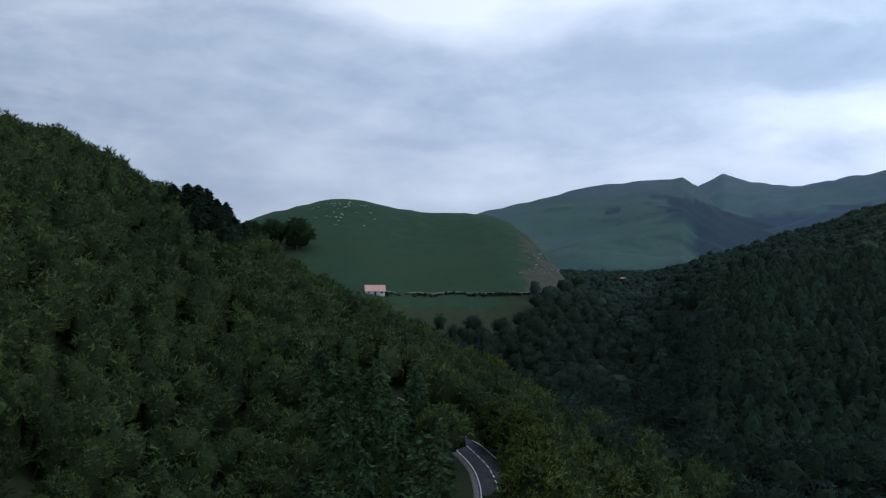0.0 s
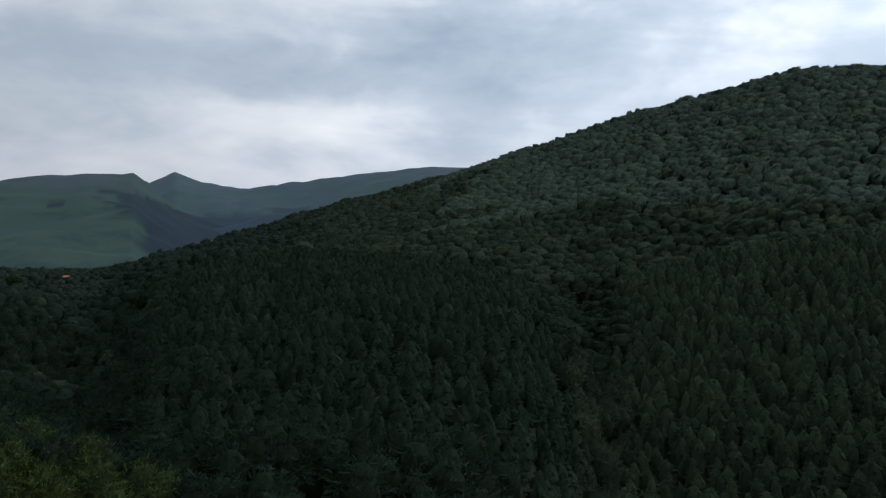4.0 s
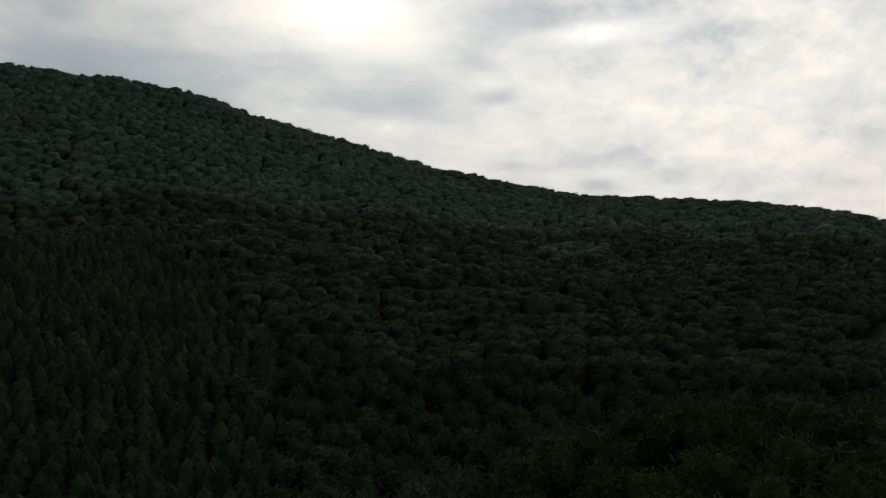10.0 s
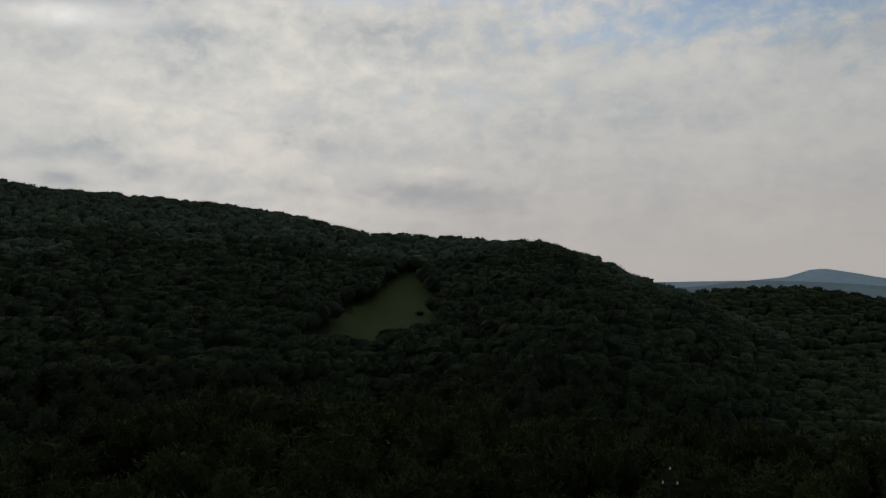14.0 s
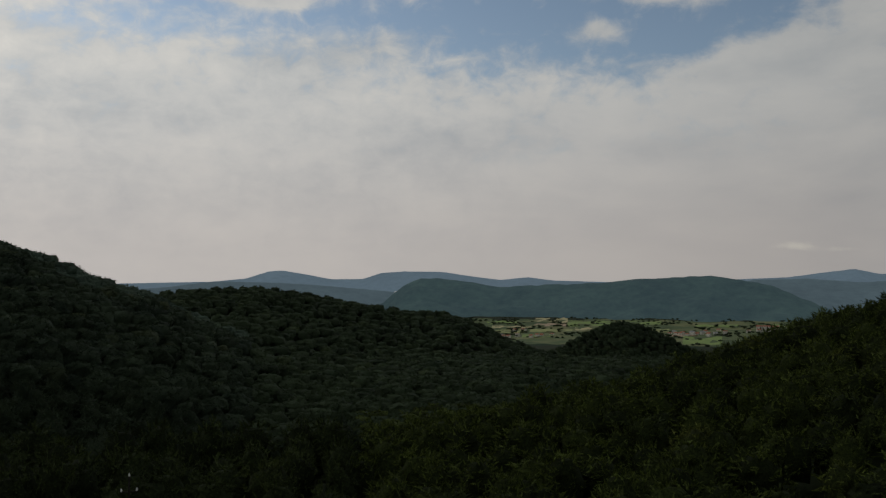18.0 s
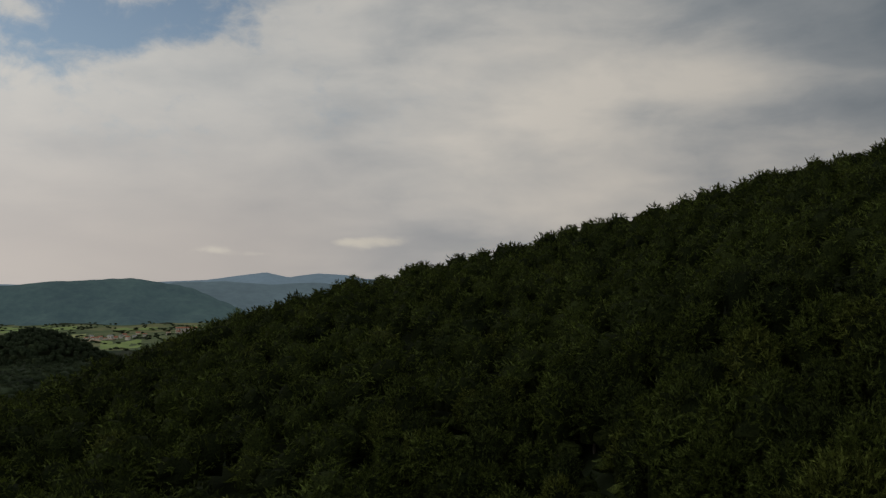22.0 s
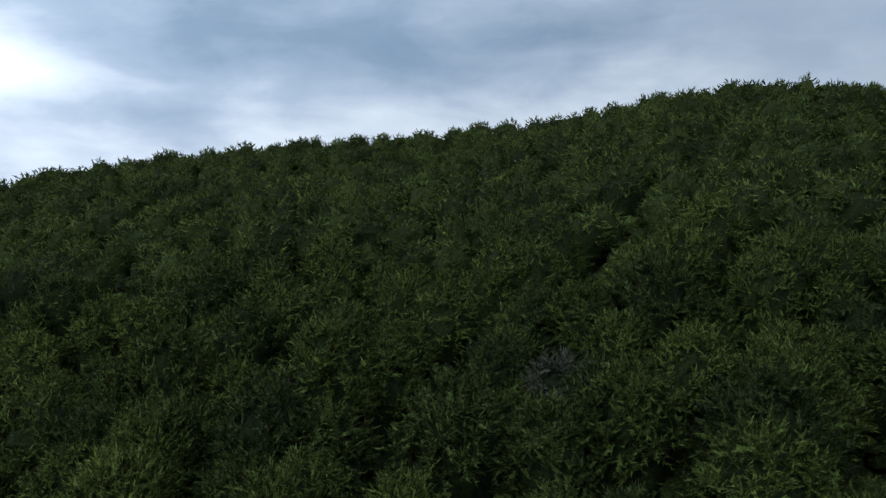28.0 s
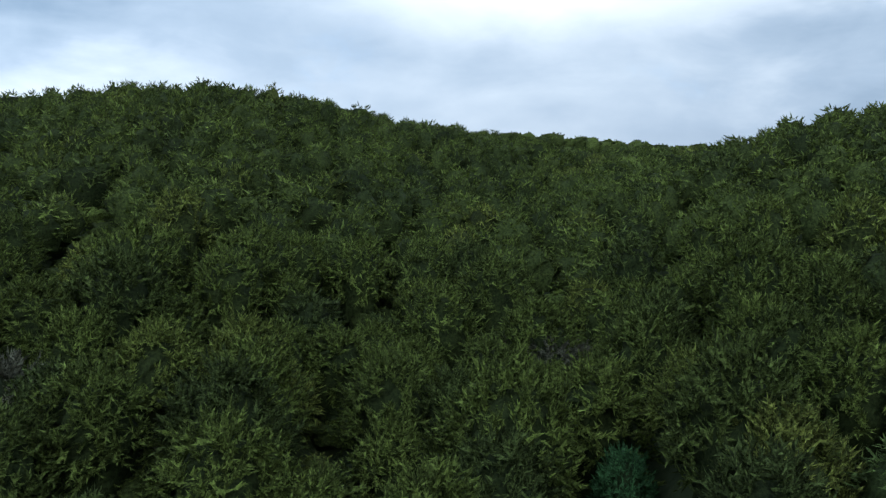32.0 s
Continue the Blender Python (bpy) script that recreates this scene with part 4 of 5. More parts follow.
def crown_mesh(shape, size, lift, mat):
    v, f = shape
    me = mesh_from("crown", v[:, :3] * np.array(size) + np.array([0, 0, lift]), f, mat)
    point_values(me, "inner_shade", v[:, 3])
    point_vectors(me, "mass", v[:, 4:])
    return me


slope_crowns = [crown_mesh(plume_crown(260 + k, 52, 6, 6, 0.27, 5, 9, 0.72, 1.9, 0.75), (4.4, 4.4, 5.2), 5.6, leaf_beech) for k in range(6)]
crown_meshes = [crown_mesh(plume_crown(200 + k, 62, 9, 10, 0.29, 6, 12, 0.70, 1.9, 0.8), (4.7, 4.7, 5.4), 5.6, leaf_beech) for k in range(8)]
trunk_meshes = [trunk_mesh("trunk", 300 + k) for k in range(8)]


def height_at(x, y):
    return float(ground_height(np.array([x]), np.array([y]))[0])


def tree(name, label, group, crown, stem, x, y, size, tall=1.0, crown_label=""):
    base = new(name)
    a, b = new("trunk", stem), new("crown", crown)
    a.parent = b.parent = base
    if crown_label:
        tagged(b, crown_label)
    tagged(base, label, "tree", group)
    base.matrix_world = Matrix.LocRotScale((x, y, height_at(x, y)), Euler((0, 0, rng.uniform(0, 6.28))), (size, size, size * tall))
    return base


blue_at = np.array(xy(285.7, 70))
qa, qr = polar(single_places)
single_places = single_places[~((np.abs(qa % 360 - 285.7) < 4.5) & (qr < 68)) & (np.hypot(*(single_places - blue_at).T) > 5.5)]
order = np.argsort(np.hypot(single_places[:, 0], single_places[:, 1]))
for i in order:
    k = int(rng.integers(8))
    near_by = np.hypot(*single_places[i]) < 98
    tree("beech_tree", "green beech tree with a layered crown on the slope", "beeches on the near hillside", crown_meshes[k] if near_by else slope_crowns[k % 6], trunk_meshes[k], *single_places[i], rng.uniform(0.76, 1.2), rng.uniform(0.9, 1.25))

slope_leaf = leaf_material("slope_leaves", (0.028, 0.044, 0.015), (0.046, 0.068, 0.019), (0.070, 0.094, 0.025), False)
young_crowns = [m.copy() for m in slope_crowns]
for m in young_crowns:
    m.materials.clear()
    m.materials.append(slope_leaf)
for i in np.argsort(np.hypot(slope_places[:, 0], slope_places[:, 1]))[:150]:
    k = int(rng.integers(6))
    tree("young_beech", "dark green young beech on the steep slope", "young beeches above the road", young_crowns[k], trunk_meshes[k], *slope_places[i], rng.uniform(0.65, 1.05), rng.uniform(0.95, 1.3))

# low growth between the single trees
p = scatter(rng, 188, 301, 46, 168, 5.6)
near = np.hypot(p[:, 0], p[:, 1]) < 95
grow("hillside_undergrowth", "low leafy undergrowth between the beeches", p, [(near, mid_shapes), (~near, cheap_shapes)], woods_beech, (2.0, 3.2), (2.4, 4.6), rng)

# one blue-green tree among the beeches
blue_leaf = leaf_material("blue_green_leaves", (0.030, 0.072, 0.028), (0.036, 0.084, 0.032), (0.042, 0.094, 0.036), False)
blue_crown = crown_meshes[3].copy()
blue_crown.materials.clear()
blue_crown.materials.append(blue_leaf)
tree("whitebeam", "small blue-green tree standing among beeches", "", blue_crown, trunk_meshes[3], *xy(285.7, 70), 0.56, 1.35, "dense blue-green leaves")
ash_leaf = leaf_material("grey_leaves", (0.040, 0.044, 0.030), (0.050, 0.052, 0.036), (0.06, 0.06, 0.042), False)
ash_crown = crown_meshes[5].copy()
ash_crown.materials.clear()
ash_crown.materials.append(ash_leaf)
for a, d, s in ((281.0, 92, 0.95), (279.3, 97, 0.9), (247.0, 80, 1.05), (283.0, 96, 0.8)):
    tree("ailing_beech", "ailing grey-brown beech with thin leaves", "ailing beeches", ash_crown, trunk_meshes[5], *xy(a, d), s, 1.0, "thin grey-brown leaves")

# firs standing dark on the skyline, and lone trees of the pasture
fir_crowns = [crown_mesh(conifer_crown(120 + k, 24, 18, 0.27, 0.08), (15, 15, 15.5), 1.2, leaf_fir) for k in range(3)]
for a, d, s in ((-17.6, 282, 0.85), (-16.7, 280, 0.97), (-16.1, 278, 1.02), (-15.5, 283, 0.99), (-14.9, 276, 0.97), (-14.3, 280, 0.95), (-13.8, 272, 0.88), (-13.2, 276, 0.79), (-15.0, 266, 0.95), (-16.0, 265, 0.96), (-13.9, 262, 0.90), (-14.5, 258, 0.90)):
    tree("fir_tree", "tall dark fir on the edge of the slope", "firs on the skyline", fir_crowns[int(rng.integers(3))], trunk_meshes[0], *xy(a, d), s, 1.0, "dark drooping boughs")
oak_leaf = leaf_material("oak_leaves", (0.018, 0.032, 0.016), (0.024, 0.042, 0.018), (0.03, 0.05, 0.02), False)
oak_crown = crown_meshes[1].copy()
oak_crown.materials.clear()
oak_crown.materials.append(oak_leaf)
for a, d, s in ((-9.7, 545, 2.2), (-11.3, 555, 1.9), (-12.7, 570, 1.5), (9.0, 560, 1.0), (16.6, 1180, 1.5), (11.6, 1550, 1.4), (13.0, 1650, 1.4), (7.2, 1400, 1.2)):
    tree("oak_tree", "round dark oak standing alone in pasture", "pasture oaks", oak_crown, trunk_meshes[1], *xy(a, d), s * 1.2, 0.72)
for a, d, s in ((6.2, 118, 1.3), (5.9, 138, 1.1), (5.0, 152, 1.1), (3.6, 160, 1.0), (8.6, 134, 0.95), (4.6, 196, 0.95), (3.3, 214, 1.1), (5.6, 178, 0.9), (9.8, 148, 0.85), (11.2, 128, 0.95), (7.0, 155, 0.8)):
    k = int(rng.integers(8))
    tree("roadside_beech", "broad green beech beside the road", "roadside beeches", crown_meshes[k], trunk_meshes[k], *xy(a, d), s)


# ---- road ----
def road_height(line):
    z = ground_height(line[:, 0], line[:, 1])
    k = np.ones(15) / 15
    return np.convolve(np.pad(z, 7, mode="edge"), k, mode="valid") + 0.5


def sideways(line, by):
    d = np.gradient(line, axis=0)
    d /= np.linalg.norm(d, axis=1)[:, None]
    return line + np.stack([d[:, 1], -d[:, 0]], 1) * by


def ribbon(name, line, z, left, right, lift, mat, thick=0.0):
    """A ribbon along a line, between two offsets to its right, with a thickness below it."""
    a, b = sideways(line, left), sideways(line, right)
    n = len(line)
    v = [np.column_stack([a, z + lift]), np.column_stack([b, z + lift])]
    f = [[i, i + 1, n + i + 1, n + i] for i in range(n - 1)]
    if thick:
        v += [np.column_stack([a, z + lift - thick]), np.column_stack([b, z + lift - thick])]
        f += [[2 * n + i, 2 * n + i + 1, i + 1, i] for i in range(n - 1)] + [[n + i, n + i + 1, 3 * n + i + 1, 3 * n + i] for i in range(n - 1)]
    return mesh_from(name, np.concatenate(v), np.array(f), mat)


road_z = road_height(road_line)
road = tagged(new("road", ribbon("road", road_line, road_z, -3.1, 3.1, 0.0, asphalt, 1.2)), "two-lane asphalt mountain road with white lines", "road", kind="structure")
verge = tagged(new("verge", ribbon("verge", road_line, road_z, 3.1, 4.0, -0.02, gravel, 1.2)), "pale gravel verge along the road", "verge", kind="structure")
for o in (-2.8, 2.8):
    new("edge_line", ribbon("edge_line", road_line, road_z, o - 0.08, o + 0.08, 0.02, paint_white)).parent = road
for i in range(0, len(road_line) - 4, 3):
    seg = slice(i, i + 3)
    new("centre_dash", ribbon("centre_dash", road_line[seg], road_z[seg], -0.1, 0.1, 0.02, paint_white)).parent = road


def guard_rail():
    rail = new("guard_rail")
    tagged(rail, "galvanised steel guard rail on posts beside the road", "guard rail")
    line, z = road_line[6:90], road_z[6:90]
    side = sideways(line, -3.9)
    n = len(side)
    prof = [(0.0, 0.50), (0.06, 0.56), (0.0, 0.63), (0.06, 0.70), (0.0, 0.76), (-0.04, 0.63)]
    ring = []
    for q, h in prof:
        ring.append(np.column_stack([sideways(line, q - 3.9), z + h]))
    v = np.concatenate(ring)
    m = len(prof)
    f = np.array([[k * n + i, k * n + i + 1, ((k + 1) % m) * n + i + 1, ((k + 1) % m) * n + i] for k in range(m) for i in range(n - 1)])
    beam = new("beam", mesh_from("beam", v, f, zinc))
    beam.parent = rail
    bm = bmesh.new()
    bmesh.ops.create_cube(bm, size=1.0, matrix=Matrix.LocRotScale((0, 0, 0.3), None, (0.1, 0.1, 0.9)))
    post = bpy.data.meshes.new("post")
    bm.to_mesh(post)
    bm.free()
    post.materials.append(zinc)
    for i in range(0, n, 2):
        o = new("post", post)
        o.location = (*sideways(line, -3.96)[i], z[i])
        o.parent = rail


guard_rail()


# ---- buildings ----
def box(bm, lo, hi):
    m = Matrix.LocRotScale([(a + b) / 2 for a, b in zip(lo, hi)], None, [b - a for a, b in zip(lo, hi)])
    return bmesh.ops.create_cube(bm, size=1.0, matrix=m)["verts"]


def gable_roof(bm, length, width, eaves, ridge, over, thick):
    """A pitched roof along x, with thickness."""
    l, w = length / 2 + over, width / 2 + over
    drop = (ridge - eaves) * over / (width / 2)
    for s in (1, -1):
        a, b, c, d = (-l, 0, ridge), (l, 0, ridge), (l, s * w, eaves - drop), (-l, s * w, eaves - drop)
        low = [bm.verts.new(q) for q in (a, b, c, d)]
        top = [bm.verts.new((q[0], q[1], q[2] + thick)) for q in (a, b, c, d)]
        bm.faces.new(low)
        bm.faces.new(top[::-1])
        for i in range(4):
            bm.faces.new((low[i], low[(i + 1) % 4], top[(i + 1) % 4], top[i]))


def house(name, label, x, y, turn, length, width, eaves, ridge, wall_mat, roof_mat, storeys, bays, group="", sink=0.0):
    """Walls with gables, a pitched roof, doors and rows of windows."""
    base = new(name)
    tagged(base, label, "house", group)
    bm = bmesh.new()
    box(bm, (-length / 2, -width / 2, -2.5), (length / 2, width / 2, eaves))
    for s in (-1, 1):
        q = [bm.verts.new((s * length / 2, -width / 2, eaves)), bm.verts.new((s * length / 2, width / 2, eaves)), bm.verts.new((s * length / 2, 0, ridge))]
        bm.faces.new(q)
    part("wall", bm, wall_mat, base)
    bm = bmesh.new()
    gable_roof(bm, length, width, eaves, ridge, 0.5, 0.22)
    part("roof", bm, roof_mat, base)
    for s in (-1, 1):
        for st in range(storeys):
            for k in range(bays):
                u = (k + 0.5) / bays * length - length / 2
                h0 = eaves / storeys * st + 0.9
                bm = bmesh.new()
                is_door = st == 0 and k == bays // 2 and s == -1
                if is_door:
                    box(bm, (u - 0.6, s * (width / 2 + 0.03) - 0.05, 0.0), (u + 0.6, s * (width / 2 + 0.03) + 0.05, 2.1))
                else:
                    box(bm, (u - 0.5, s * (width / 2 + 0.03) - 0.05, h0), (u + 0.5, s * (width / 2 + 0.03) + 0.05, h0 + 1.2))
                part("door" if is_door else "window", bm, dark_glass, base)
    base.matrix_world = Matrix.Translation((x, y, height_at(x, y) - sink)) @ pose(0, 0, 0, 0, 0, turn)
    return base


bx, by = xy(-4.55, 474)
barn = house("barn", "old stone barn with a broad red-tiled roof", bx, by, 8, 10.5, 9.0, 2.1, 5.2, limestone, tile_pink, 1, 3, sink=1.2)
house("farmhouse", "small white farmhouse far up the valley", *xy(11.95, 1010), -12, 9.0, 8.0, 5.0, 7.5, limewash, tile_red, 2, 3)
wall_line = np.array([xy(a, 1012) for a in np.linspace(12.3, 13.4, 12)])
wall_z = ground_height(wall_line[:, 0], wall_line[:, 1])
tagged(new("farm_wall", ribbon("farm_wall", wall_line, wall_z, -0.3, 0.3, 3.5, limewash, 4.5)), "pale yard wall beside a farmhouse", "wall", kind="structure")


tarred_wood = plain_material("tarred_wood", (0.018, 0.016, 0.013), (0.035, 0.031, 0.026), 3.0, 0.9)


def utility_pole(x, y, tall, label, turn=0.0, insulators=False):
    base = new("utility_pole")
    tagged(base, label, "pole")
    bm = bmesh.new()
    bmesh.ops.create_cone(bm, segments=8, radius1=0.15, radius2=0.09, depth=tall, cap_ends=True, matrix=Matrix.Translation((0, 0, tall / 2)))
    part("pole", bm, tarred_wood, base)
    drop = 1.75 if insulators else 0.7
    bm = bmesh.new()
    box(bm, (-0.9, -0.06, tall - drop), (0.9, 0.06, tall - drop + 0.14))
    part("crossarm", bm, tarred_wood, base)
    if insulators:
        for u, h in ((-0.8, tall - drop + 0.14), (0.8, tall - drop + 0.14), (0.0, tall)):
            bm = bmesh.new()
            for k, rad in enumerate((0.09, 0.13, 0.10)):
                bmesh.ops.create_cone(bm, segments=10, radius1=rad, radius2=rad * 0.6, depth=0.11, cap_ends=True, matrix=Matrix.Translation((u, 0, h + 0.055 + k * 0.1)))
            part("insulator", bm, paint_white, base, "white glazed insulator")
    base.matrix_world = pose(x, y, height_at(x, y), 0, 0, turn)


utility_pole(*xy(-20.6, 262), 16.0, "grey wooden utility pole standing out of the trees")
px, py = xy(135.95, 100)
utility_pole(px, py, 18.7 - height_at(px, py), "power pole with three white insulators above the trees", 45.0, True)


# ---- pasture: lane, hedge, rocks ----
lane_line = spline([xy(a, r) for a, r in ((-4.0, 478), (-2.0, 483), (1.0, 485), (3.5, 482), (5.5, 479), (7.0, 492), (7.9, 510), (9.0, 540))], 0.1)
lane_z = ground_height(lane_line[:, 0], lane_line[:, 1])
tagged(new("lane", ribbon("lane", lane_line, lane_z + 0.3, -1.3, 1.3, 0.0, gravel, 1.5)), "narrow gravel lane across the pasture", "lane", kind="structure")
hedge = sideways(lane_line, 3.0)[::1]
hedge = hedge + rng.normal(0, 0.7, hedge.shape)
hedge = np.concatenate([hedge, sideways(lane_line, 4.5) + rng.normal(0, 0.9, hedge.shape)])
grow("lane_hedge", "low dark hedge along the lane", hedge, [(np.ones(len(hedge), bool), cheap_shapes)], woods_dark, (0.9, 1.8), (0.9, 1.8), rng, 0.3, "hedge")


boulder_stone = plain_material("weathered_limestone", (0.12, 0.112, 0.10), (0.24, 0.225, 0.20), 0.6, 0.9, 0.15, 0.5)


def rock_mesh(seed):
    g = np.random.default_rng(seed)
    v, f = ball(2, g, 0.14, (1.0, 0.8, 0.6))
    return mesh_from("boulder", np.round(v * 5) / 5 * 0.5 + v * 0.5, f, boulder_stone)


rock_shapes = [rock_mesh(500 + k) for k in range(4)]
for k in range(75):
    if k < 42:
        a, d, s = -6.6 + rng.normal(0, 1.1), 655 - abs(rng.normal(0, 28)), rng.uniform(0.5, 1.3)
    else:
        a, d, s = 6.3 + rng.normal(0, 0.75), 560 + rng.normal(0, 24), rng.uniform(0.4, 1.1)
    x, y = xy(a, d)
    o = new("boulder", rock_shapes[k % 4])
    o.matrix_world = Matrix.LocRotScale((x, y, height_at(x, y) + 0.1 * s), Euler((0, 0, rng.uniform(0, 6))), (s, s, s))
    tagged(o, "pale limestone boulder lying in the pasture", "boulder", "boulders on the green hill")

# ---- the open valley with its village ----
# field colours are lightened to stand for sunshine on the valley floor
field_mats = {
    "hay": plain_material("hay_field", (0.38, 0.34, 0.18), (0.55, 0.48, 0.27), 0.02, 0.95),
    "grass": plain_material("grass_field", (0.17, 0.25, 0.075), (0.25, 0.33, 0.11), 0.02, 0.95),
    "crop": plain_material("crop_field", (0.25, 0.28, 0.11), (0.33, 0.35, 0.15), 0.02, 0.95),
    "soil": plain_material("bare_field", (0.34, 0.25, 0.17), (0.45, 0.34, 0.23), 0.02, 0.95),
}


def field(kind, label, az0, az1, r0, r1):
    """A field: a slightly irregular patch with a low bank, on the valley floor."""
    g = np.random.default_rng(int(az0 * 100 + r0))
    az0, az1 = az0 * 1.006, az1 * 1.006
    u = np.linspace(0, 1, 9)
    v, lines = [], []
    for t in np.linspace(0, 1, 6):
        bend = 25 * math.sin(t * 3 + az0)
        q = np.array([xy(az0 + (az1 - az0) * k, r0 + (r1 - r0) * t + bend * k + g.normal(0, 6)) for k in u])
        lines.append(np.column_stack([q, ground_height(q[:, 0], q[:, 1]) + 0.8]))
    v = np.concatenate(lines)
    f = np.array([[i * 9 + j, i * 9 + j + 1, (i + 1) * 9 + j + 1, (i + 1) * 9 + j] for i in range(5) for j in range(8)])
    tagged(new("field", mesh_from("field", v, f, field_mats[kind])), label, "field", "fields round the village", "structure")


for kind, label, a0, a1, r0, r1 in (
        ("grass", "bright green meadow on the valley floor", 155.4, 156.7, 3050, 3300), ("crop", "pale green crop field in the valley", 157.8, 160.5, 2480, 2680),
        ("hay", "tan hay field in the valley", 158.3, 160.9, 2720, 2830), ("grass", "green meadow below the wooded ridge", 158.0, 160.0, 2950, 3100), ("soil", "reddish bare field in the valley", 161.1, 163.2, 2780, 2960),
        ("hay", "tan hillside field at the wood's edge", 161.2, 163.3, 3060, 3330), ("crop", "pale field beside the river trees", 160.8, 163.6, 2560, 2660), ("grass", "long green meadow under the ridge", 163.3, 169.3, 2870, 3150),
        ("grass", "small green field near the village", 160.3, 162.2, 2330, 2420), ("hay", "tan field behind the conical hill", 163.8, 166.0, 2650, 2760), ("grass", "sloping meadow beyond the village", 171.4, 174.0, 2850, 2990),
        ("soil", "bare ground beside village houses", 169.5, 171.5, 2420, 2500), ("grass", "green field at the foot of the hill", 170.6, 173.0, 2120, 2420), ("crop", "pale meadow in the valley bend", 167.4, 169.8, 2600, 2700),
        ("grass", "meadow by the far houses", 176.0, 178.6, 2900, 3060), ("crop", "pale meadow far down the valley", 177.5, 179.6, 3200, 3330)):
    field(kind, label, a0, a1, r0, r1)

village = [(159.0, 2290), (159.4, 2300), (160.0, 2350), (160.9, 2330), (161.3, 2360), (160.4, 2600), (159.8, 2590), (161.6, 2380), (162.3, 2440), (158.9, 2310), (170.3, 2480), (170.6, 2500), (170.9, 2470), (171.2, 2520),
           (171.5, 2500), (171.8, 2540), (172.2, 2480), (172.6, 2530), (173.2, 2560), (169.8, 2520), (170.1, 2550), (174.6, 2640), (175.2, 2660), (172.0, 2620), (172.8, 2700), (178.6, 2950), (178.9, 3000), (179.3, 3050), (179.1, 3080)]
for k, (a, d) in enumerate(village):
    big = k in (5, 10, 13)
    house("village_house", "village house with pale walls and red tiles", *xy(a * 1.006, d), rng.uniform(-40, 40), rng.uniform(9, 13) * (1.7 if big else 1), rng.uniform(8, 10), rng.uniform(5, 7), rng.uniform(7.6, 9.6),
          limewash, tile_red if rng.random() < 0.75 else zinc, 2, 3, "houses of the village")
house("apartment_block", "long pale apartment block in the valley", *xy(175.7 * 1.006, 2700), 5, 62.0, 14.0, 15.0, 18.0, limewash, tile_red, 4, 9)
house("river_house", "white house in the wooded lower valley", *xy(166.6 * 1.006, 900), 10, 14.0, 9.0, 6.0, 9.0, limewash, tile_red, 2, 3)
poplar = [conifer_crown(150 + k, 10, 7, 0.13) for k in range(3)]
pp = np.array([xy(a * 1.006, 2680) for a in (175.3, 175.7, 176.0, 176.3, 176.6)])
grow("poplars", "dark poplars standing before the apartment block", pp, [(np.ones(len(pp), bool), poplar)], woods_dark, (16, 20), (15, 20), rng)
pp = scatter(rng, 152, 183, 2080, 3280, 15.0)
belt = np.abs(rolling(pp[:, 0], pp[:, 1], 330, 21)) < 0.05
clump = rolling(pp[:, 0], pp[:, 1], 190, 22) + 0.35 * rolling(pp[:, 0], pp[:, 1], 60, 23) > 1.0
pp = pp[belt | clump]
grow("hedgerow_trees", "hedgerow trees between the valley fields", pp, [(np.ones(len(pp), bool), cheap_shapes)], woods_valley, (4, 7), (4.5, 7.5), rng)


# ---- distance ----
def hazed_material(name, base, glow, strength):
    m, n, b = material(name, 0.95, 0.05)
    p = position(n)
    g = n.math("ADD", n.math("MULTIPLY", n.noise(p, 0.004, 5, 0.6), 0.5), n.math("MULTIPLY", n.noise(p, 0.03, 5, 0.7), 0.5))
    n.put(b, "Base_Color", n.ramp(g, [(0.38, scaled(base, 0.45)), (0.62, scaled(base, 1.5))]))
    # an even blue emission stands for the air's haze on these slopes
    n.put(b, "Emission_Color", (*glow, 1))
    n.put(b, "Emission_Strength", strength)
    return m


# foothill and hill base colours are blued for the haze as well
ridge_mat = hazed_material("hazy_ridge_wood", (0.042, 0.066, 0.048), (0.24, 0.44, 0.60), 0.29)
foothill_mat = hazed_material("hazy_foothill_wood", (0.045, 0.064, 0.070), (0.33, 0.50, 0.64), 0.48)
hills_mat = hazed_material("hazy_hills", (0.05, 0.07, 0.09), (0.38, 0.57, 0.76), 0.66)


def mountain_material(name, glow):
    """Far slopes: pasture, darker woods in the folds and bare heath, with the air's blue haze put in as emission."""
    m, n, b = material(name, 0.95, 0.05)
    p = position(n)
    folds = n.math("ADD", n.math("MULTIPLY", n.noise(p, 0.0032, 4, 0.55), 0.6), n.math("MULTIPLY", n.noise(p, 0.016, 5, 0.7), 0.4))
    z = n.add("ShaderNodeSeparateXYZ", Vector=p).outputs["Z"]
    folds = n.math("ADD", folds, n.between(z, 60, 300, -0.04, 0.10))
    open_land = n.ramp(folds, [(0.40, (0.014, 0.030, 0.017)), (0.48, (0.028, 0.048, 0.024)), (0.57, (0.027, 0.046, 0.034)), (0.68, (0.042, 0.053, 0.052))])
    dark_part = n.tree.nodes.new("ShaderNodeAttribute")
    dark_part.attribute_name = "woodland"
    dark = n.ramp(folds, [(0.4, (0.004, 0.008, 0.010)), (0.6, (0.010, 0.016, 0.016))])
    n.put(b, "Base_Color", n.mix(dark_part.outputs["Fac"], open_land, dark))
    # haze: the slopes themselves give off a faint blue
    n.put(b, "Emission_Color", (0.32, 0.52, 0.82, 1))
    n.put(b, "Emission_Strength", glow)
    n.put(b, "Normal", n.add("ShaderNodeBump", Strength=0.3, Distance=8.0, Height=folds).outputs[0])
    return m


mountain_mat = mountain_material("hazy_mountain_slopes", 0.06)
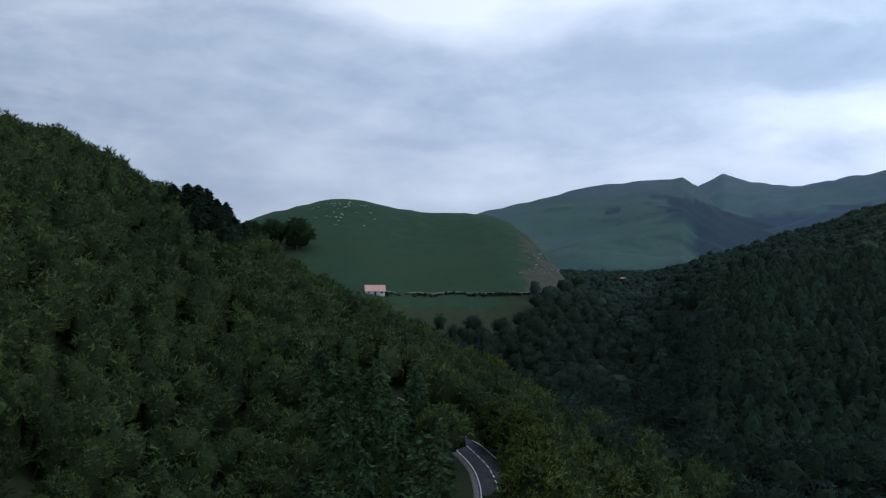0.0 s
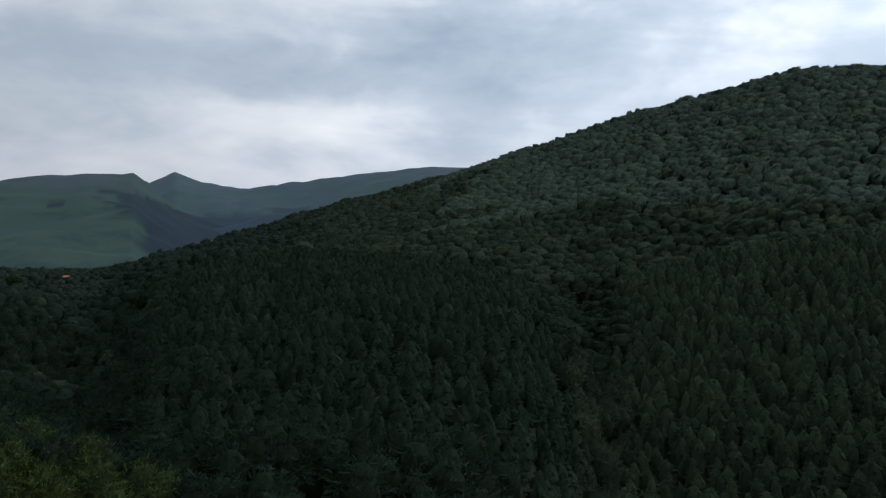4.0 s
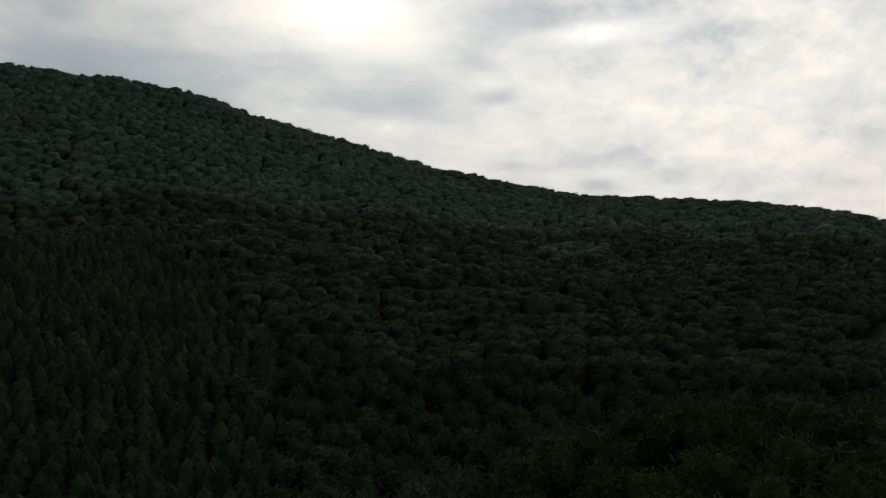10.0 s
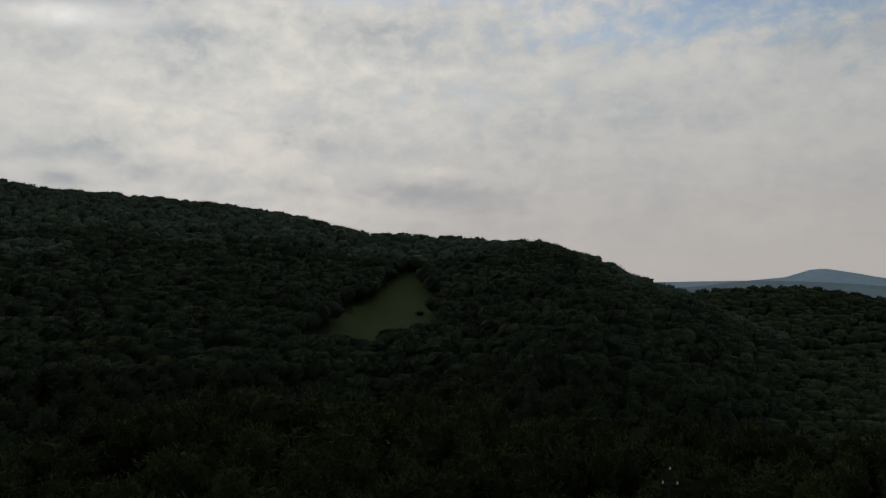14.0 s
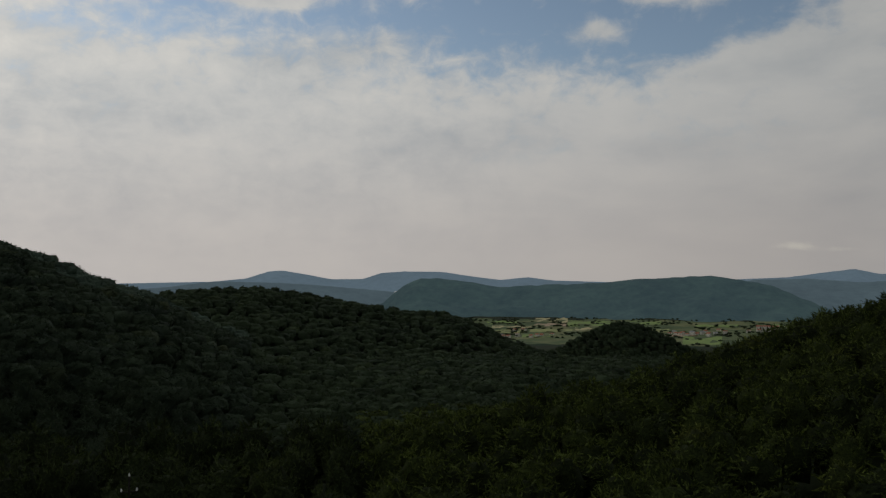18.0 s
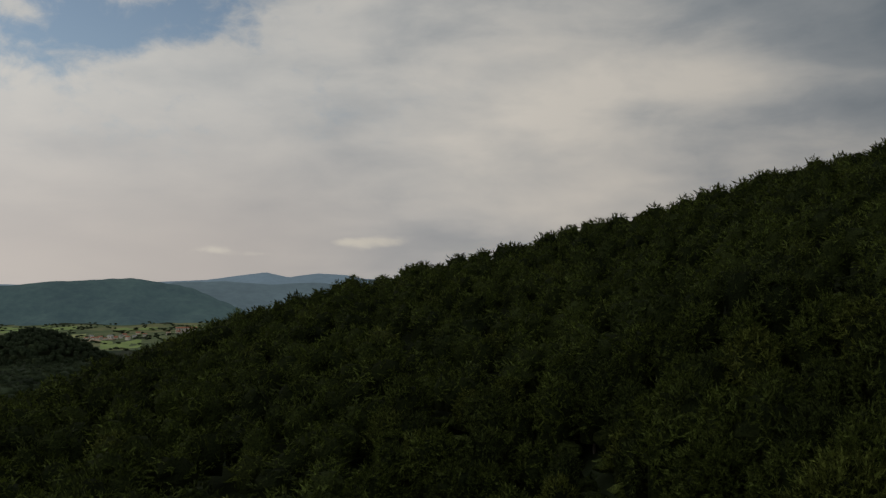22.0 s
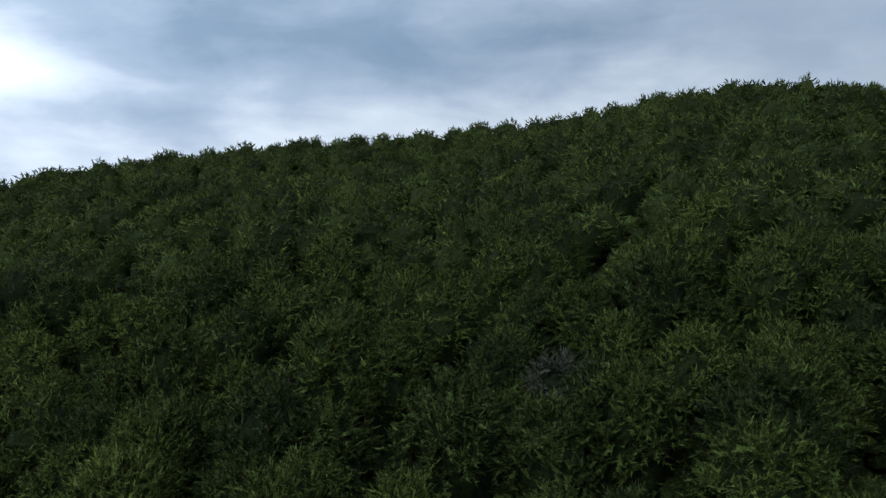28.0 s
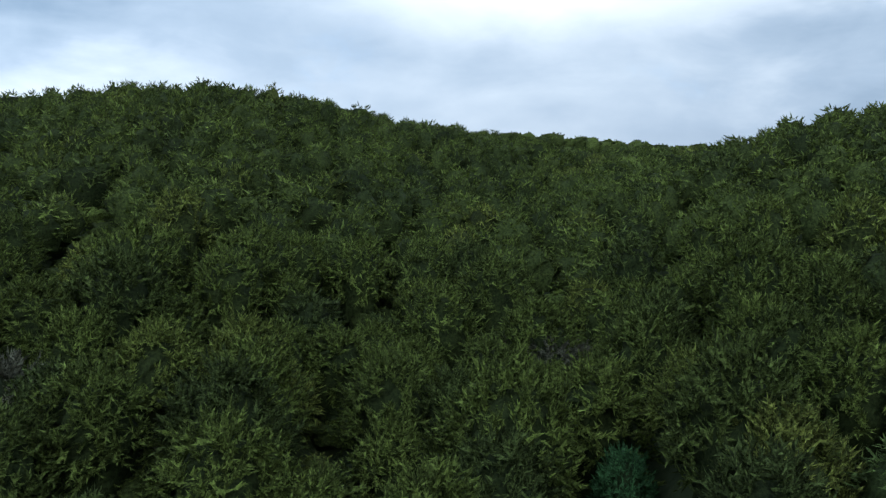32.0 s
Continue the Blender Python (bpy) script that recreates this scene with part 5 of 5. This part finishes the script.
peak_mat = mountain_material("hazy_peak_slopes", 0.095)


def ridge_sheet(name, label, form, az0, az1, r0, r1, mat, rough, spurs=0.0, every=500.0, wooded_part=None):
    az = np.linspace(az0, az1, 260)
    rr = np.linspace(r0, r1, 40)
    R, A = np.meshgrid(rr, np.radians(az), indexing="ij")
    x, y = R * np.sin(A), R * np.cos(A)
    z = form.height(x, y)
    crest = np.interp(np.degrees(A), form.az, form.z)
    fold = 0.5 + 0.35 * rolling(x, y, every, 41) + 0.25 * rolling(x, y, every * 0.4, 42)
    z = z - spurs * np.clip(fold, 0, 1.4) * np.clip((crest - z) / 90, 0, 1)
    z = z + rough * (rolling(x, y, 240, 31) + 0.5 * rolling(x, y, 90, 32)) + 8
    v = np.stack([x, y, z], -1).reshape(-1, 3)
    i, j = np.meshgrid(np.arange(39), np.arange(259), indexing="ij")
    f = np.stack([i * 260 + j, (i + 1) * 260 + j, (i + 1) * 260 + j + 1, i * 260 + j + 1], -1).reshape(-1, 4)
    me = mesh_from(name, v, f, mat, True)
    if wooded_part:
        ragged = rolling(x, y, 300, 51) + 0.7 * rolling(x, y, 110, 52)
        point_values(me, "woodland", wooded_part(np.degrees(A), z, ragged).ravel())
    tagged(new(name, me), label, "hills", kind="structure")


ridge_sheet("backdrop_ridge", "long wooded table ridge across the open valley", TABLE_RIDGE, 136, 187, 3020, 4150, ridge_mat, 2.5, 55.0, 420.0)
far_form = Form([(a, 4650, e, 0.3) for a, e in FAR_HILLS], 0.3, 0.2, 8.0, False)
near_form = Form([(a, 4280, e, 0.3) for a, e in NEAR_HILLS], 0.3, 0.2, 15.0, False)
ridge_sheet("backdrop_foothills", "lower wooded hills before the horizon, blue with haze", near_form, 132, 194, 3900, 4450, foothill_mat, 1.5, 20.0, 300.0)
ridge_sheet("backdrop_hills", "hills on the horizon, blue with haze", far_form, 120, 200, 4320, 4800, hills_mat, 1.0, 15.0, 500.0)
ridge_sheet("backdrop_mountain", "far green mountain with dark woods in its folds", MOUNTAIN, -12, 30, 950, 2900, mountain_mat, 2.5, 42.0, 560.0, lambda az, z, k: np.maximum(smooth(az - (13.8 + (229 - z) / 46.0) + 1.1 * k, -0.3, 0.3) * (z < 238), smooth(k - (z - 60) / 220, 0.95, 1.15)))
ridge_sheet("backdrop_peak", "bare mountain with a pointed peak, bluish with haze", PEAK, 4, 56, 1500, 3700, peak_mat, 2.5, 50.0, 620.0, lambda az, z, k: smooth(215 + 22 * k + (az - 18) * 3 - z, -8, 8))
